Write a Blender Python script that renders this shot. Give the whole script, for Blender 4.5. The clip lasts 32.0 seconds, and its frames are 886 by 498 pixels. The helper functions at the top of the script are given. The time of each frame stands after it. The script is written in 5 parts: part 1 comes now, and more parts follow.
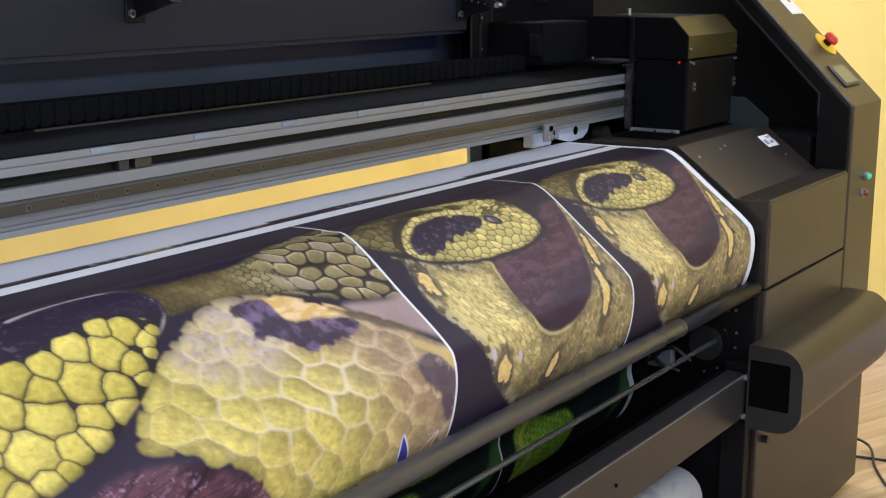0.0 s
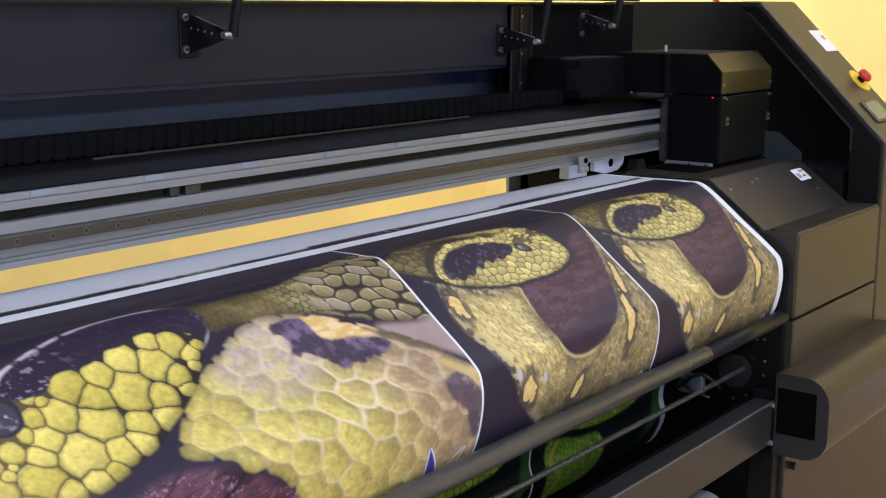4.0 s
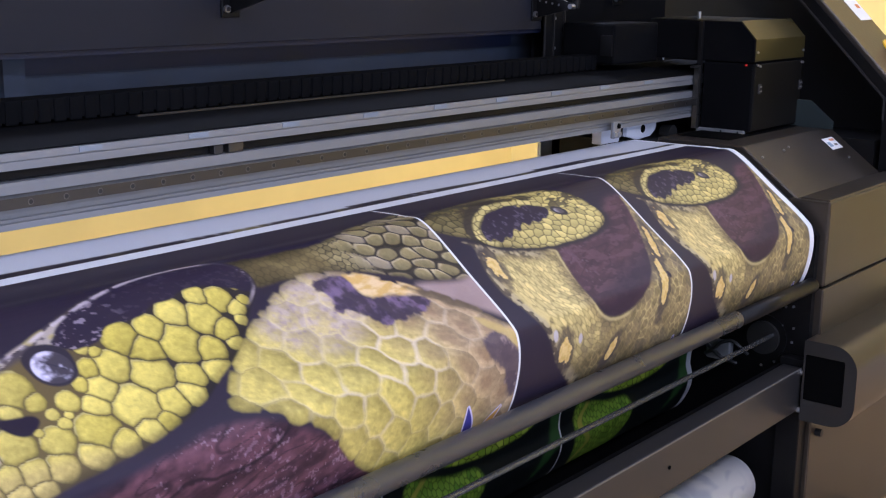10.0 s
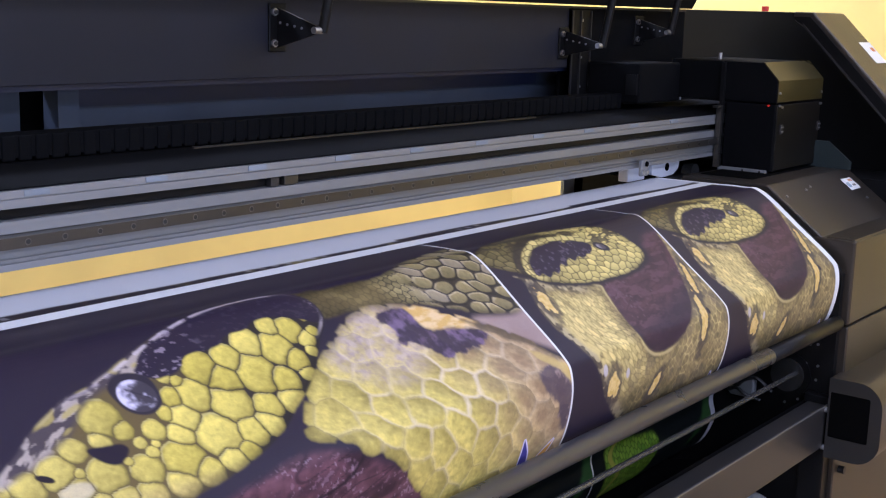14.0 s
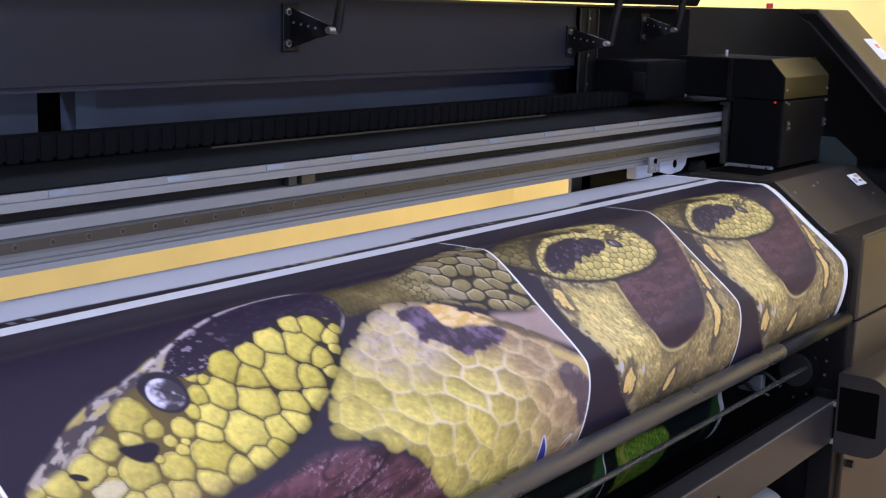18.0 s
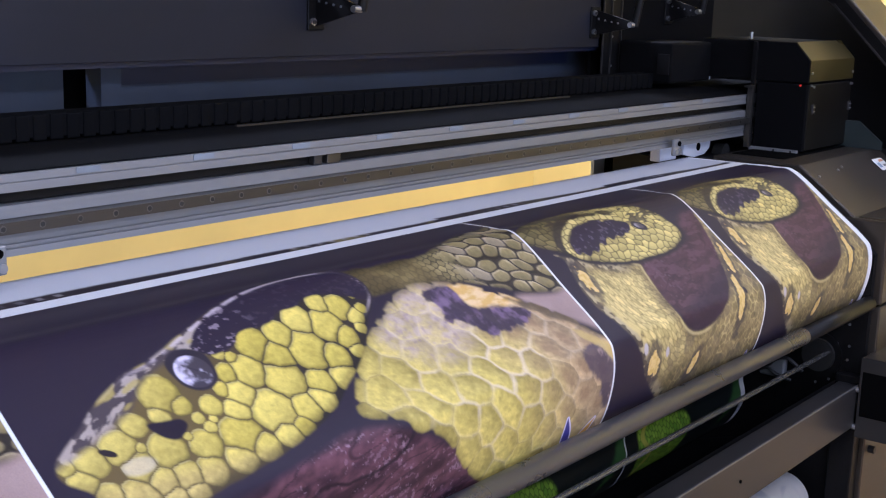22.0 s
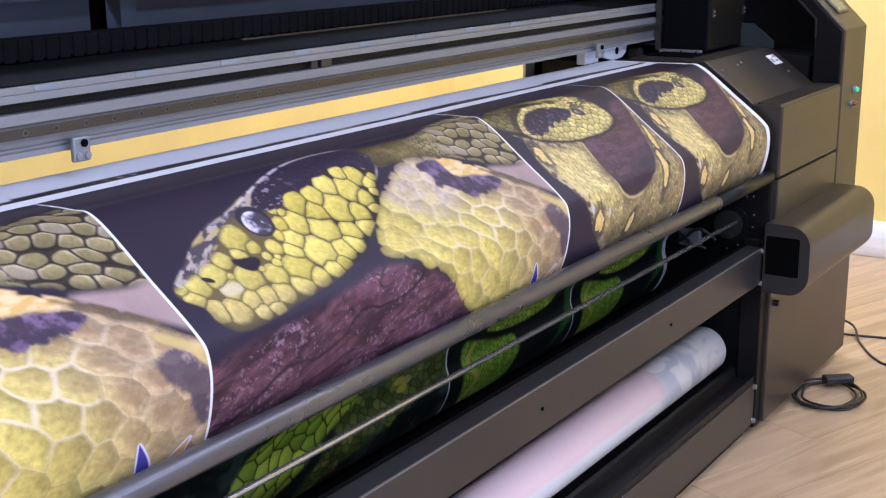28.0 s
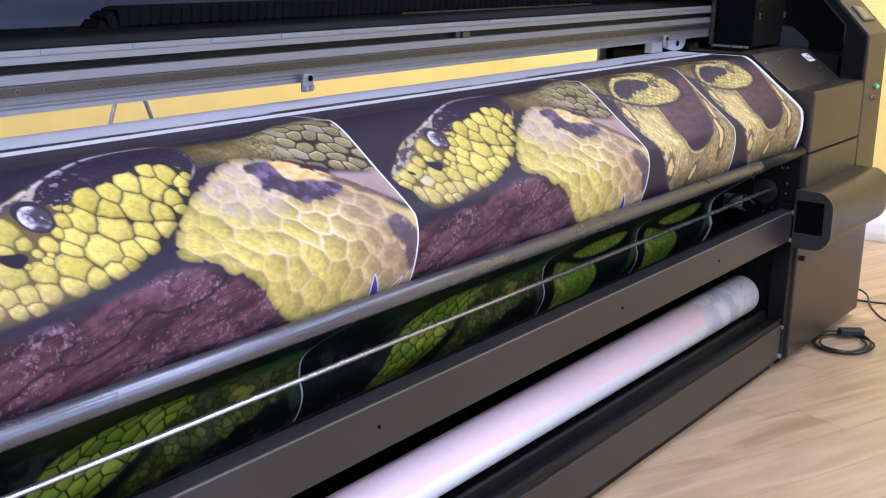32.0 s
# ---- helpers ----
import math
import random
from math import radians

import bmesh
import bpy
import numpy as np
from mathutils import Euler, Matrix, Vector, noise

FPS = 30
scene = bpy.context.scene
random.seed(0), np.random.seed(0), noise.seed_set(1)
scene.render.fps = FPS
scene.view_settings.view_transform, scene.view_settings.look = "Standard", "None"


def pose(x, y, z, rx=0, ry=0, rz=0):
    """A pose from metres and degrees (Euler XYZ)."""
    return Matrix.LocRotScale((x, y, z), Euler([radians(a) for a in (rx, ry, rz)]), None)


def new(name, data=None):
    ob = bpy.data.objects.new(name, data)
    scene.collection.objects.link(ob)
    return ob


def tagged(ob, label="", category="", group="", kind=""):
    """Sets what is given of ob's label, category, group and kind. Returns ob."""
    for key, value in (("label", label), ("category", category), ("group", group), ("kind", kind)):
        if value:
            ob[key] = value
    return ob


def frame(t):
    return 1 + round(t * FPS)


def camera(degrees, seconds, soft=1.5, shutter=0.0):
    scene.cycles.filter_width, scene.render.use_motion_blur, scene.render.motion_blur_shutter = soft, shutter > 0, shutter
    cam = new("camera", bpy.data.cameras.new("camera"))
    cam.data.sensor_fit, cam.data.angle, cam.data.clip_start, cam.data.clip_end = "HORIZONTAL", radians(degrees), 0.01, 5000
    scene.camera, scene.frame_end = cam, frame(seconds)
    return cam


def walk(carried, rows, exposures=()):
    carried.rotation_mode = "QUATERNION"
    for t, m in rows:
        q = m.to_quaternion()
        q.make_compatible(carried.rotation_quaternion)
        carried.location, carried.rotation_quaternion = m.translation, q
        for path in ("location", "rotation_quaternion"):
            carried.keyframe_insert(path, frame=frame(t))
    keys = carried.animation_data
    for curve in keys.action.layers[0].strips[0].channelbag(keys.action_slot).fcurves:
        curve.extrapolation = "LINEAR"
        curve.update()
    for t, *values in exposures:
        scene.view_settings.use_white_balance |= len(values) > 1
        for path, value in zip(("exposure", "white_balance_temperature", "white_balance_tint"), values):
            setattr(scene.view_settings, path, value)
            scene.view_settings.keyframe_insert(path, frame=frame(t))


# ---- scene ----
cam = camera(39.00, 32.0, soft=1.15)
# seconds, eye (metres), yaw, pitch, roll (degrees)
PATH = [
    (0, -2.7497, -1.0976, 1.5402, -54.749, -12.350, -0.123),
    (0.5, -2.7603, -1.1446, 1.5601, -54.404, -12.053, 0.678),
    (1, -2.8007, -1.1742, 1.5579, -53.496, -11.854, 1.207),
    (1.5, -2.8238, -1.1962, 1.5453, -53.093, -11.542, 1.350),
    (2, -2.8207, -1.1984, 1.5605, -52.714, -11.573, 0.895),
    (2.5, -2.8214, -1.1957, 1.5598, -52.567, -11.361, 0.612),
    (3, -2.8216, -1.1969, 1.5576, -52.580, -11.204, 0.349),
    (3.5, -2.8202, -1.1996, 1.5590, -52.391, -11.026, 0.242),
    (5.5, -2.8219, -1.1980, 1.5572, -51.890, -11.143, -0.092),
    (6, -2.8190, -1.2050, 1.5470, -51.926, -10.989, -0.018),
    (6.5, -2.8247, -1.2052, 1.5590, -51.705, -11.154, 0.101),
    (7, -2.8215, -1.2132, 1.5609, -51.370, -11.159, 0.046),
    (7.5, -2.8266, -1.2090, 1.5568, -51.390, -11.105, 0.052),
    (8, -2.8300, -1.2170, 1.5540, -51.215, -11.482, -0.232),
    (8.5, -2.8270, -1.2234, 1.5553, -50.822, -11.680, 0.719),
    (9, -2.8220, -1.2254, 1.5420, -50.348, -12.073, 0.319),
    (9.5, -2.8413, -1.1980, 1.5583, -50.602, -12.652, 1.126),
    (10, -2.8642, -1.1849, 1.5534, -51.460, -12.559, 0.867),
    (10.5, -2.8933, -1.1693, 1.5493, -52.694, -12.307, -0.324),
    (11, -2.9213, -1.1449, 1.5476, -54.176, -12.380, -0.055),
    (11.5, -2.9160, -1.1457, 1.5402, -54.633, -11.891, 0.295),
    (12, -2.9327, -1.1356, 1.5430, -55.333, -11.508, 0.747),
    (12.5, -2.9309, -1.1256, 1.5421, -55.243, -11.282, 1.065),
    (13, -2.9313, -1.1023, 1.5434, -54.081, -11.281, 1.253),
    (13.5, -2.9489, -1.0840, 1.5496, -53.309, -11.337, 1.452),
    (14, -2.9654, -1.0907, 1.5502, -52.597, -10.866, 1.714),
    (14.5, -2.9739, -1.0787, 1.5571, -52.158, -10.856, 1.905),
    (16.5, -2.9925, -1.0752, 1.5563, -51.630, -10.734, 1.992),
    (17, -2.9894, -1.0773, 1.5524, -51.880, -10.754, 1.969),
    (17.5, -2.9912, -1.0752, 1.5499, -52.359, -10.874, 1.509),
    (18, -2.9995, -1.0694, 1.5525, -52.812, -10.968, 1.420),
    (18.5, -2.9964, -1.0742, 1.5465, -52.986, -10.865, 1.405),
    (19, -2.9952, -1.0656, 1.5486, -53.124, -11.126, 1.387),
    (19.5, -3.0003, -1.0581, 1.5532, -53.146, -11.234, 1.564),
    (20, -2.9986, -1.0594, 1.5484, -52.793, -11.167, 1.668),
    (20.5, -3.0028, -1.0907, 1.5487, -51.996, -11.093, 1.444),
    (21, -3.0067, -1.0565, 1.5506, -52.241, -11.237, 1.495),
    (21.5, -3.0011, -1.0577, 1.5524, -52.025, -11.566, 1.545),
    (22, -3.0057, -1.0523, 1.5470, -52.132, -11.786, 1.798),
    (22.5, -3.0113, -1.0455, 1.5434, -52.202, -11.927, 1.829),
    (23, -3.0247, -1.0508, 1.5461, -51.943, -12.028, 1.547),
    (23.5, -3.0429, -1.0461, 1.5411, -54.034, -12.081, 0.847),
    (24, -3.0619, -1.0555, 1.5403, -55.929, -12.952, 0.638),
    (24.5, -3.0440, -1.0848, 1.5392, -56.872, -13.027, 0.890),
    (25, -3.0332, -1.1833, 1.5254, -54.520, -12.537, 0.695),
    (25.5, -3.0938, -1.1543, 1.5442, -54.159, -13.884, 1.215),
    (26, -3.1921, -1.1226, 1.5317, -54.504, -14.056, 0.567),
    (26.5, -3.2917, -1.1298, 1.5195, -54.832, -13.992, -0.197),
    (28.5, -3.5479, -1.2567, 1.5229, -57.079, -14.494, -0.255),
    (29, -3.6539, -1.3039, 1.5322, -56.521, -14.440, 0.545),
    (29.5, -3.7656, -1.2895, 1.5317, -56.101, -14.056, -0.160),
    (30, -3.9017, -1.2844, 1.5088, -57.113, -13.600, -0.475),
    (30.5, -4.0027, -1.2880, 1.4967, -58.152, -13.857, -0.736),
    (31, -4.0783, -1.3262, 1.5021, -57.918, -13.930, -0.010),
    (31.5, -4.1671, -1.3875, 1.5082, -57.570, -13.964, 0.872),
    (32, -4.2736, -1.4367, 1.5004, -56.007, -13.985, 1.876),
]
walk(cam, [(t, pose(x, y, z, 90 + p, 0, w) @ pose(0, 0, 0, 0, 0, r)) for t, x, y, z, w, p, r in PATH],
     [(0, 0.02, 5980, 17), (3, 0.03, 5930, 17), (6, 0.02, 5600, 28), (26.5, 0.0, 5520, 28), (28.5, 0.29, 5520, 28), (32, 0.29, 5520, 28)])

# ---- light ----
world = bpy.data.worlds.new("room_light")
scene.world = world
world.use_nodes = True
world.node_tree.nodes["Background"].inputs[0].default_value = (0.9, 0.92, 1.0, 1)
world.node_tree.nodes["Background"].inputs[1].default_value = 0.05
scene.view_settings.exposure = 0.0


# ---- materials ----
class Nodes:
    """A short way to write node materials."""

    def __init__(self, name):
        self.m = bpy.data.materials.new(name)
        self.m.use_nodes = True
        self.t = self.m.node_tree
        self.b = self.t.nodes["Principled BSDF"]

    def add(self, kind, ins=(), **props):
        n = self.t.nodes.new(kind)
        for k, v in props.items():
            setattr(n, k, v)
        for k, v in dict(ins).items():
            self.put(n.inputs[k], v)
        return n

    def put(self, socket, v):
        if isinstance(v, bpy.types.NodeSocket):
            self.t.links.new(v, socket)
        elif isinstance(v, bpy.types.Node):
            self.t.links.new(v.outputs[0], socket)
        else:
            socket.default_value = v

    def noise(self, scale, detail=4.0, vec=None, rough=0.55, dist=0.0):
        ins = {"Scale": scale, "Detail": detail, "Roughness": rough, "Distortion": dist}
        if vec is not None:
            ins["Vector"] = vec
        return self.add("ShaderNodeTexNoise", ins).outputs[0]

    def math(self, op, a, b=0.0, c=None, clamp=False):
        n = self.add("ShaderNodeMath", operation=op, use_clamp=clamp)
        self.put(n.inputs[0], a)
        self.put(n.inputs[1], b)
        if c is not None:
            self.put(n.inputs[2], c)
        return n.outputs[0]

    def step(self, v, lo, hi):
        n = self.add("ShaderNodeMapRange", {"Value": v, "From Min": lo, "From Max": hi}, interpolation_type="SMOOTHSTEP")
        return n.outputs[0]

    def mix(self, f, a, b, blend="MIX"):
        n = self.add("ShaderNodeMix", data_type="RGBA", blend_type=blend)
        self.put(n.inputs[0], f)
        self.put(n.inputs[6], a)
        self.put(n.inputs[7], b)
        return n.outputs[2]

    def mul(self, vec, xyz):
        n = self.add("ShaderNodeVectorMath", operation="MULTIPLY")
        self.put(n.inputs[0], vec)
        n.inputs[1].default_value = xyz
        return n.outputs[0]

    def place(self):
        return self.add("ShaderNodeTexCoord").outputs["Object"]

    def world_place(self):
        return self.add("ShaderNodeNewGeometry").outputs["Position"]

    def attr(self, name):
        return self.add("ShaderNodeAttribute", attribute_name=name).outputs["Fac"]

    def bump(self, h, strength=0.2, dist=0.01):
        self.put(self.b.inputs["Normal"], self.add("ShaderNodeBump", {"Height": h, "Strength": strength, "Distance": dist}))

    def set(self, **kw):
        for k, v in kw.items():
            self.put(self.b.inputs[k.replace("_", " ")], v)
        return self


def rgb(r, g, b):
    return (r, g, b, 1.0)


def painted(name, col, rough=0.45, metal=0.0, var=0.25, fine=900.0, spec=0.5):
    """Sheet metal or plastic with fine powder-coat grain and faint large stains."""
    k = Nodes(name)
    p = k.world_place()
    big = k.noise(3.0, 5.0, p)
    small = k.noise(fine, 2.0, p)
    dark = tuple(c * (1 - var) for c in col)
    lite = tuple(min(1, c * (1 + var)) for c in col)
    k.set(Base_Color=k.mix(k.step(big, 0.3, 0.7), rgb(*dark), rgb(*lite)), Metallic=metal, Specular_IOR_Level=spec)
    k.put(k.b.inputs["Roughness"], k.math("ADD", k.math("MULTIPLY", big, 0.16), rough - 0.08))
    k.bump(small, 0.08, 0.002)
    return k.m


def brushed(name, col, rough=0.3, metal=1.0, stretch=(2.0, 400.0, 400.0), var=0.12):
    """Metal drawn out along x."""
    k = Nodes(name)
    p = k.mul(k.world_place(), stretch)
    n = k.noise(1.0, 3.0, p)
    dark = tuple(c * (1 - var) for c in col)
    k.set(Base_Color=k.mix(n, rgb(*dark), rgb(*col)), Metallic=metal)
    k.put(k.b.inputs["Roughness"], k.math("ADD", k.math("MULTIPLY", n, 0.14), rough - 0.07))
    k.bump(n, 0.05, 0.001)
    return k.m


M_BRONZE = painted("bronze_grey_paint", (0.055, 0.0452, 0.0352), 0.36, 0.55, 0.10)
M_BAR = painted("grey_bronze_bar", (0.043, 0.040, 0.039), 0.36, 0.5, 0.08)
M_BLACK = painted("black_powder_coat", (0.0060, 0.0057, 0.0058), 0.42, 0.0, 0.2, spec=0.16)
M_OLIVE = painted("olive_tone", (0.062, 0.050, 0.016), 0.30, 0.5, 0.1)
M_FRONT = painted("brown_black_door", (0.0065, 0.0058, 0.0048), 0.45, 0.1, 0.2, spec=0.12)
M_LEG = painted("dull_grey_tube", (0.20, 0.19, 0.18), 0.5, 0.2, 0.1)
M_MATT = painted("matt_black", (0.0035, 0.0035, 0.004), 0.8, 0.0, 0.2, spec=0.05)
M_REAR = painted("blue_grey_rear_panel", (0.050, 0.064, 0.095), 0.5, 0.0, 0.15, spec=0.3)
M_CAP = painted("dark_grey_end_cap", (0.016, 0.015, 0.014), 0.5, 0.0, 0.1)
M_DARK = painted("charcoal_panel", (0.0108, 0.0116, 0.0185), 0.55, 0.0, 0.12, spec=0.25)
# navy tone that carries the dark-blue shading below the lid edge
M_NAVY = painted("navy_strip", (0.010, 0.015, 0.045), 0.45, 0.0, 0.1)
M_PALE = painted("pale_grey_plastic", (0.55, 0.58, 0.66), 0.45, 0.0, 0.08)
M_TEAL = painted("dark_teal_plate", (0.030, 0.042, 0.042), 0.35, 0.3, 0.1)
M_RED = painted("red_plastic", (0.55, 0.02, 0.015), 0.3, 0.0, 0.05)
M_SIGN = painted("yellow_plastic", (0.80, 0.52, 0.02), 0.4, 0.0, 0.05)
M_CABLE = painted("black_rubber", (0.012, 0.012, 0.012), 0.5, 0.0, 0.1)
# near-black for holes and gaps, their inner shade put into the colour
M_HOLE = painted("hole_shade_black", (0.0022, 0.0022, 0.0022), 0.85, 0.0, 0.0, spec=0.03)
M_ALU = brushed("anodised_aluminium", (0.26, 0.265, 0.275), 0.45, 0.5)
M_RAIL = brushed("steel_guide_rail", (0.100, 0.092, 0.082), 0.30, 0.8)
M_BARSTEEL = painted("grey_smooth_steel", (0.128, 0.130, 0.146), 0.28, 0.72, 0.05)
M_STEEL = brushed("polished_steel", (0.60, 0.60, 0.61), 0.28, 0.65)
M_ROD = painted("polished_dark_steel", (0.58, 0.57, 0.56), 0.24, 0.85, 0.05)
M_SCREW = painted("zinc_screw", (0.42, 0.42, 0.43), 0.35, 0.9, 0.1)
M_PLATEN = painted("grey_platen", (0.50, 0.52, 0.58), 0.5, 0.3, 0.06)
M_YELLOW = painted("yellow_wall_paint", (0.81, 0.625, 0.195), 0.75, 0.0, 0.04, 300)
M_WHITE = painted("white_paint", (0.80, 0.80, 0.80), 0.5, 0.0, 0.03)


# ---- mesh helpers ----
def part(name, bm, mat, parent=None, label="", smooth=False):
    me = bpy.data.meshes.new(name)
    bm.to_mesh(me)
    bm.free()
    if mat is not None:
        me.materials.append(mat)
    if smooth:
        for p in me.polygons:
            p.use_smooth = True
    ob = new(name, me)
    if parent is not None:
        ob.parent = parent
    if label:
        ob["label"] = label
    return ob


def holder(name, at=(0, 0, 0)):
    ob = new(name)
    ob.location = at
    return ob


def box(x0, x1, y0, y1, z0, z1, bevel=0.0, seg=2):
    bm = bmesh.new()
    bmesh.ops.create_cube(bm, size=1.0, matrix=Matrix.LocRotScale(((x0 + x1) / 2, (y0 + y1) / 2, (z0 + z1) / 2), None, (abs(x1 - x0), abs(y1 - y0), abs(z1 - z0))))
    if bevel:
        bmesh.ops.bevel(bm, geom=bm.edges[:], offset=bevel, segments=seg, affect="EDGES", profile=0.5)
    return bm


def tube(a, b, r, seg=24, r2=None, cap=True):
    bm = bmesh.new()
    a, b = Vector(a), Vector(b)
    d = b - a
    m = Matrix.Translation((a + b) / 2) @ d.to_track_quat("Z", "Y").to_matrix().to_4x4()
    bmesh.ops.create_cone(bm, cap_ends=cap, segments=seg, radius1=r, radius2=r if r2 is None else r2, depth=d.length, matrix=m)
    return bm


def extrude_x(prof, x0, x1, bevel=0.0, axis="x"):
    """A closed outline in (y, z), or (x, z) for axis y, drawn out along the axis."""
    bm = bmesh.new()
    if axis == "x":
        lo = [bm.verts.new((x0, y, z)) for y, z in prof]
        hi = [bm.verts.new((x1, y, z)) for y, z in prof]
    else:
        lo = [bm.verts.new((x, x0, z)) for x, z in prof]
        hi = [bm.verts.new((x, x1, z)) for x, z in prof]
    n = len(prof)
    bm.faces.new(lo)
    bm.faces.new(hi[::-1])
    for i in range(n):
        bm.faces.new((lo[i], hi[i], hi[(i + 1) % n], lo[(i + 1) % n]))
    bmesh.ops.recalc_face_normals(bm, faces=bm.faces[:])
    if bevel:
        bmesh.ops.bevel(bm, geom=bm.edges[:], offset=bevel, segments=2, affect="EDGES", profile=0.5)
    return bm


def sweep(points, r, seg=8, closed=False):
    """A round cable along points."""
    bm = bmesh.new()
    pts = [Vector(p) for p in points]
    rings = []
    n = len(pts)
    for i, p in enumerate(pts):
        d = (pts[(i + 1) % n if closed else min(i + 1, n - 1)] - pts[i - 1 if closed else max(i - 1, 0)]).normalized()
        q = d.to_track_quat("Z", "Y").to_matrix()
        rings.append([bm.verts.new(p + q @ Vector((r * math.cos(a), r * math.sin(a), 0))) for a in [2 * math.pi * k / seg for k in range(seg)]])
    for i in range(n if closed else n - 1):
        a, b = rings[i], rings[(i + 1) % n]
        for k in range(seg):
            bm.faces.new((a[k], a[(k + 1) % seg], b[(k + 1) % seg], b[k]))
    if not closed:
        bm.faces.new(rings[0][::-1])
        bm.faces.new(rings[-1])
    return bm


def smooth_line(pts, n=8):
    """Catmull-Rom through points of any dimension."""
    p = [np.array(q, float) for q in pts]
    p = [2 * p[0] - p[1]] + p + [2 * p[-1] - p[-2]]
    out = []
    for i in range(1, len(p) - 2):
        for k in range(n):
            t = k / n
            out.append(0.5 * (2 * p[i] + (p[i + 1] - p[i - 1]) * t + (2 * p[i - 1] - 5 * p[i] + 4 * p[i + 1] - p[i + 2]) * t * t + (3 * p[i] - p[i - 1] - 3 * p[i + 1] + p[i + 2]) * t ** 3))
    out.append(p[-2])
    return out



# ---- room ----
X0, X1, Y0, Y1, ZC = -6.5, 2.45, -4.5, 2.6, 2.9
k = Nodes("laminate_oak")
tc = k.place()
info = k.add("ShaderNodeObjectInfo").outputs["Random"]
off = k.add("ShaderNodeCombineXYZ", {"X": k.math("MULTIPLY", info, 37.0), "Y": k.math("MULTIPLY", info, 11.0)})
shift = k.add("ShaderNodeVectorMath", {0: tc, 1: off}, operation="ADD").outputs[0]
grain = k.noise(1.0, 6.0, k.mul(shift, (1.3, 13.0, 1.0)), 0.55, 1.2)
fine = k.noise(1.0, 3.0, k.mul(shift, (8.0, 260.0, 1.0)))
tone = k.mix(k.step(grain, 0.3, 0.72), rgb(0.345, 0.225, 0.118), rgb(0.585, 0.415, 0.240))
tone = k.mix(k.math("MULTIPLY", fine, 0.20), tone, rgb(0.34, 0.22, 0.13))
tone = k.mix(k.math("MULTIPLY", info, 0.4), tone, rgb(0.52, 0.38, 0.235))
k.set(Base_Color=tone)
k.put(k.b.inputs["Roughness"], k.math("ADD", k.math("MULTIPLY", grain, 0.2), 0.28))
k.bump(fine, 0.1, 0.001)
M_OAK = k.m

floor = tagged(part("floor", box(X0, X1, Y0, Y1, -0.12, -0.006), painted("laminate_joint", (0.26, 0.16, 0.085), 0.5)), "oak-coloured laminate floor of long boards", "floor", kind="structure")
M_WALLW = painted("white_wall_paint", (0.78, 0.78, 0.79), 0.75, 0.0, 0.03, 300)
for nm, b, mt, lb in (
    ("wall_east", (X1, X1 + 0.15, Y0 - 0.15, Y1 + 0.15, -0.1, ZC), M_YELLOW, "warm yellow painted room wall"),
    ("wall_north", (X0, X1, Y1, Y1 + 0.15, -0.1, ZC), M_YELLOW, "warm yellow painted room wall"),
    ("wall_west", (X0 - 0.15, X0, Y0 - 0.15, Y1 + 0.15, -0.1, ZC), M_WALLW, "plain white painted room wall"),
):
    tagged(part(nm, box(*b), mt), lb, "wall", kind="structure")
def joined(*boxes):
    bm = bmesh.new()
    for b in boxes:
        one = box(*b)
        me = bpy.data.meshes.new("piece")
        one.to_mesh(me)
        one.free()
        bm.from_mesh(me)
        bpy.data.meshes.remove(me)
    return bm


# unseen window, added as an opening for a fill lamp
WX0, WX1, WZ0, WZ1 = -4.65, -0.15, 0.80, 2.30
tagged(part("wall_south", joined((X0, WX0, Y0 - 0.15, Y0, -0.1, ZC), (WX1, X1, Y0 - 0.15, Y0, -0.1, ZC), (WX0, WX1, Y0 - 0.15, Y0, -0.1, WZ0), (WX0, WX1, Y0 - 0.15, Y0, WZ1, ZC)), M_WALLW), "plain white painted room wall with an opening for an added window", "wall", kind="structure")
window = tagged(holder("added_window_1"), "unseen white-framed window added to hold a fill light", "window", kind="structure")
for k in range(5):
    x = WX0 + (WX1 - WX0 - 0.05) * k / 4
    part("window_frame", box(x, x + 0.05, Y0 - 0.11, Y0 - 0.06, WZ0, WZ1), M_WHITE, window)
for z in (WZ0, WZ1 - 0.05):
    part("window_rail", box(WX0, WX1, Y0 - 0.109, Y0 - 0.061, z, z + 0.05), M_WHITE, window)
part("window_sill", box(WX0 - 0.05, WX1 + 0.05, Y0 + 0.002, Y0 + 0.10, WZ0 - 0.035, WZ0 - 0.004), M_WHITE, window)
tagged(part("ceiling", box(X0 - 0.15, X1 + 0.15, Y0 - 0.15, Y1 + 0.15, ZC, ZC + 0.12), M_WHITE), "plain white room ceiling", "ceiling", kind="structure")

# ---- banner artwork: cells, masks and tones worked out on a fine grid ----
def hashed(i, j, seed):
    h = np.sin(i * 127.1 + j * 311.7 + seed * 74.7) * 43758.5453
    return h - np.floor(h)


def grain2(u, v, size, seed=0, octaves=4):
    """Smooth value noise of 0 to 1, with octaves."""
    out, amp, tot = 0.0, 1.0, 0.0
    for o in range(octaves):
        a, b = u / size * 2 ** o, v / size * 2 ** o
        i, j = np.floor(a), np.floor(b)
        fa, fb = a - i, b - j
        fa, fb = fa * fa * (3 - 2 * fa), fb * fb * (3 - 2 * fb)
        n = (hashed(i, j, seed + o) * (1 - fa) + hashed(i + 1, j, seed + o) * fa) * (1 - fb) + (hashed(i, j + 1, seed + o) * (1 - fa) + hashed(i + 1, j + 1, seed + o) * fa) * fb
        out, tot, amp = out + n * amp, tot + amp, amp * 0.5
    return out / tot


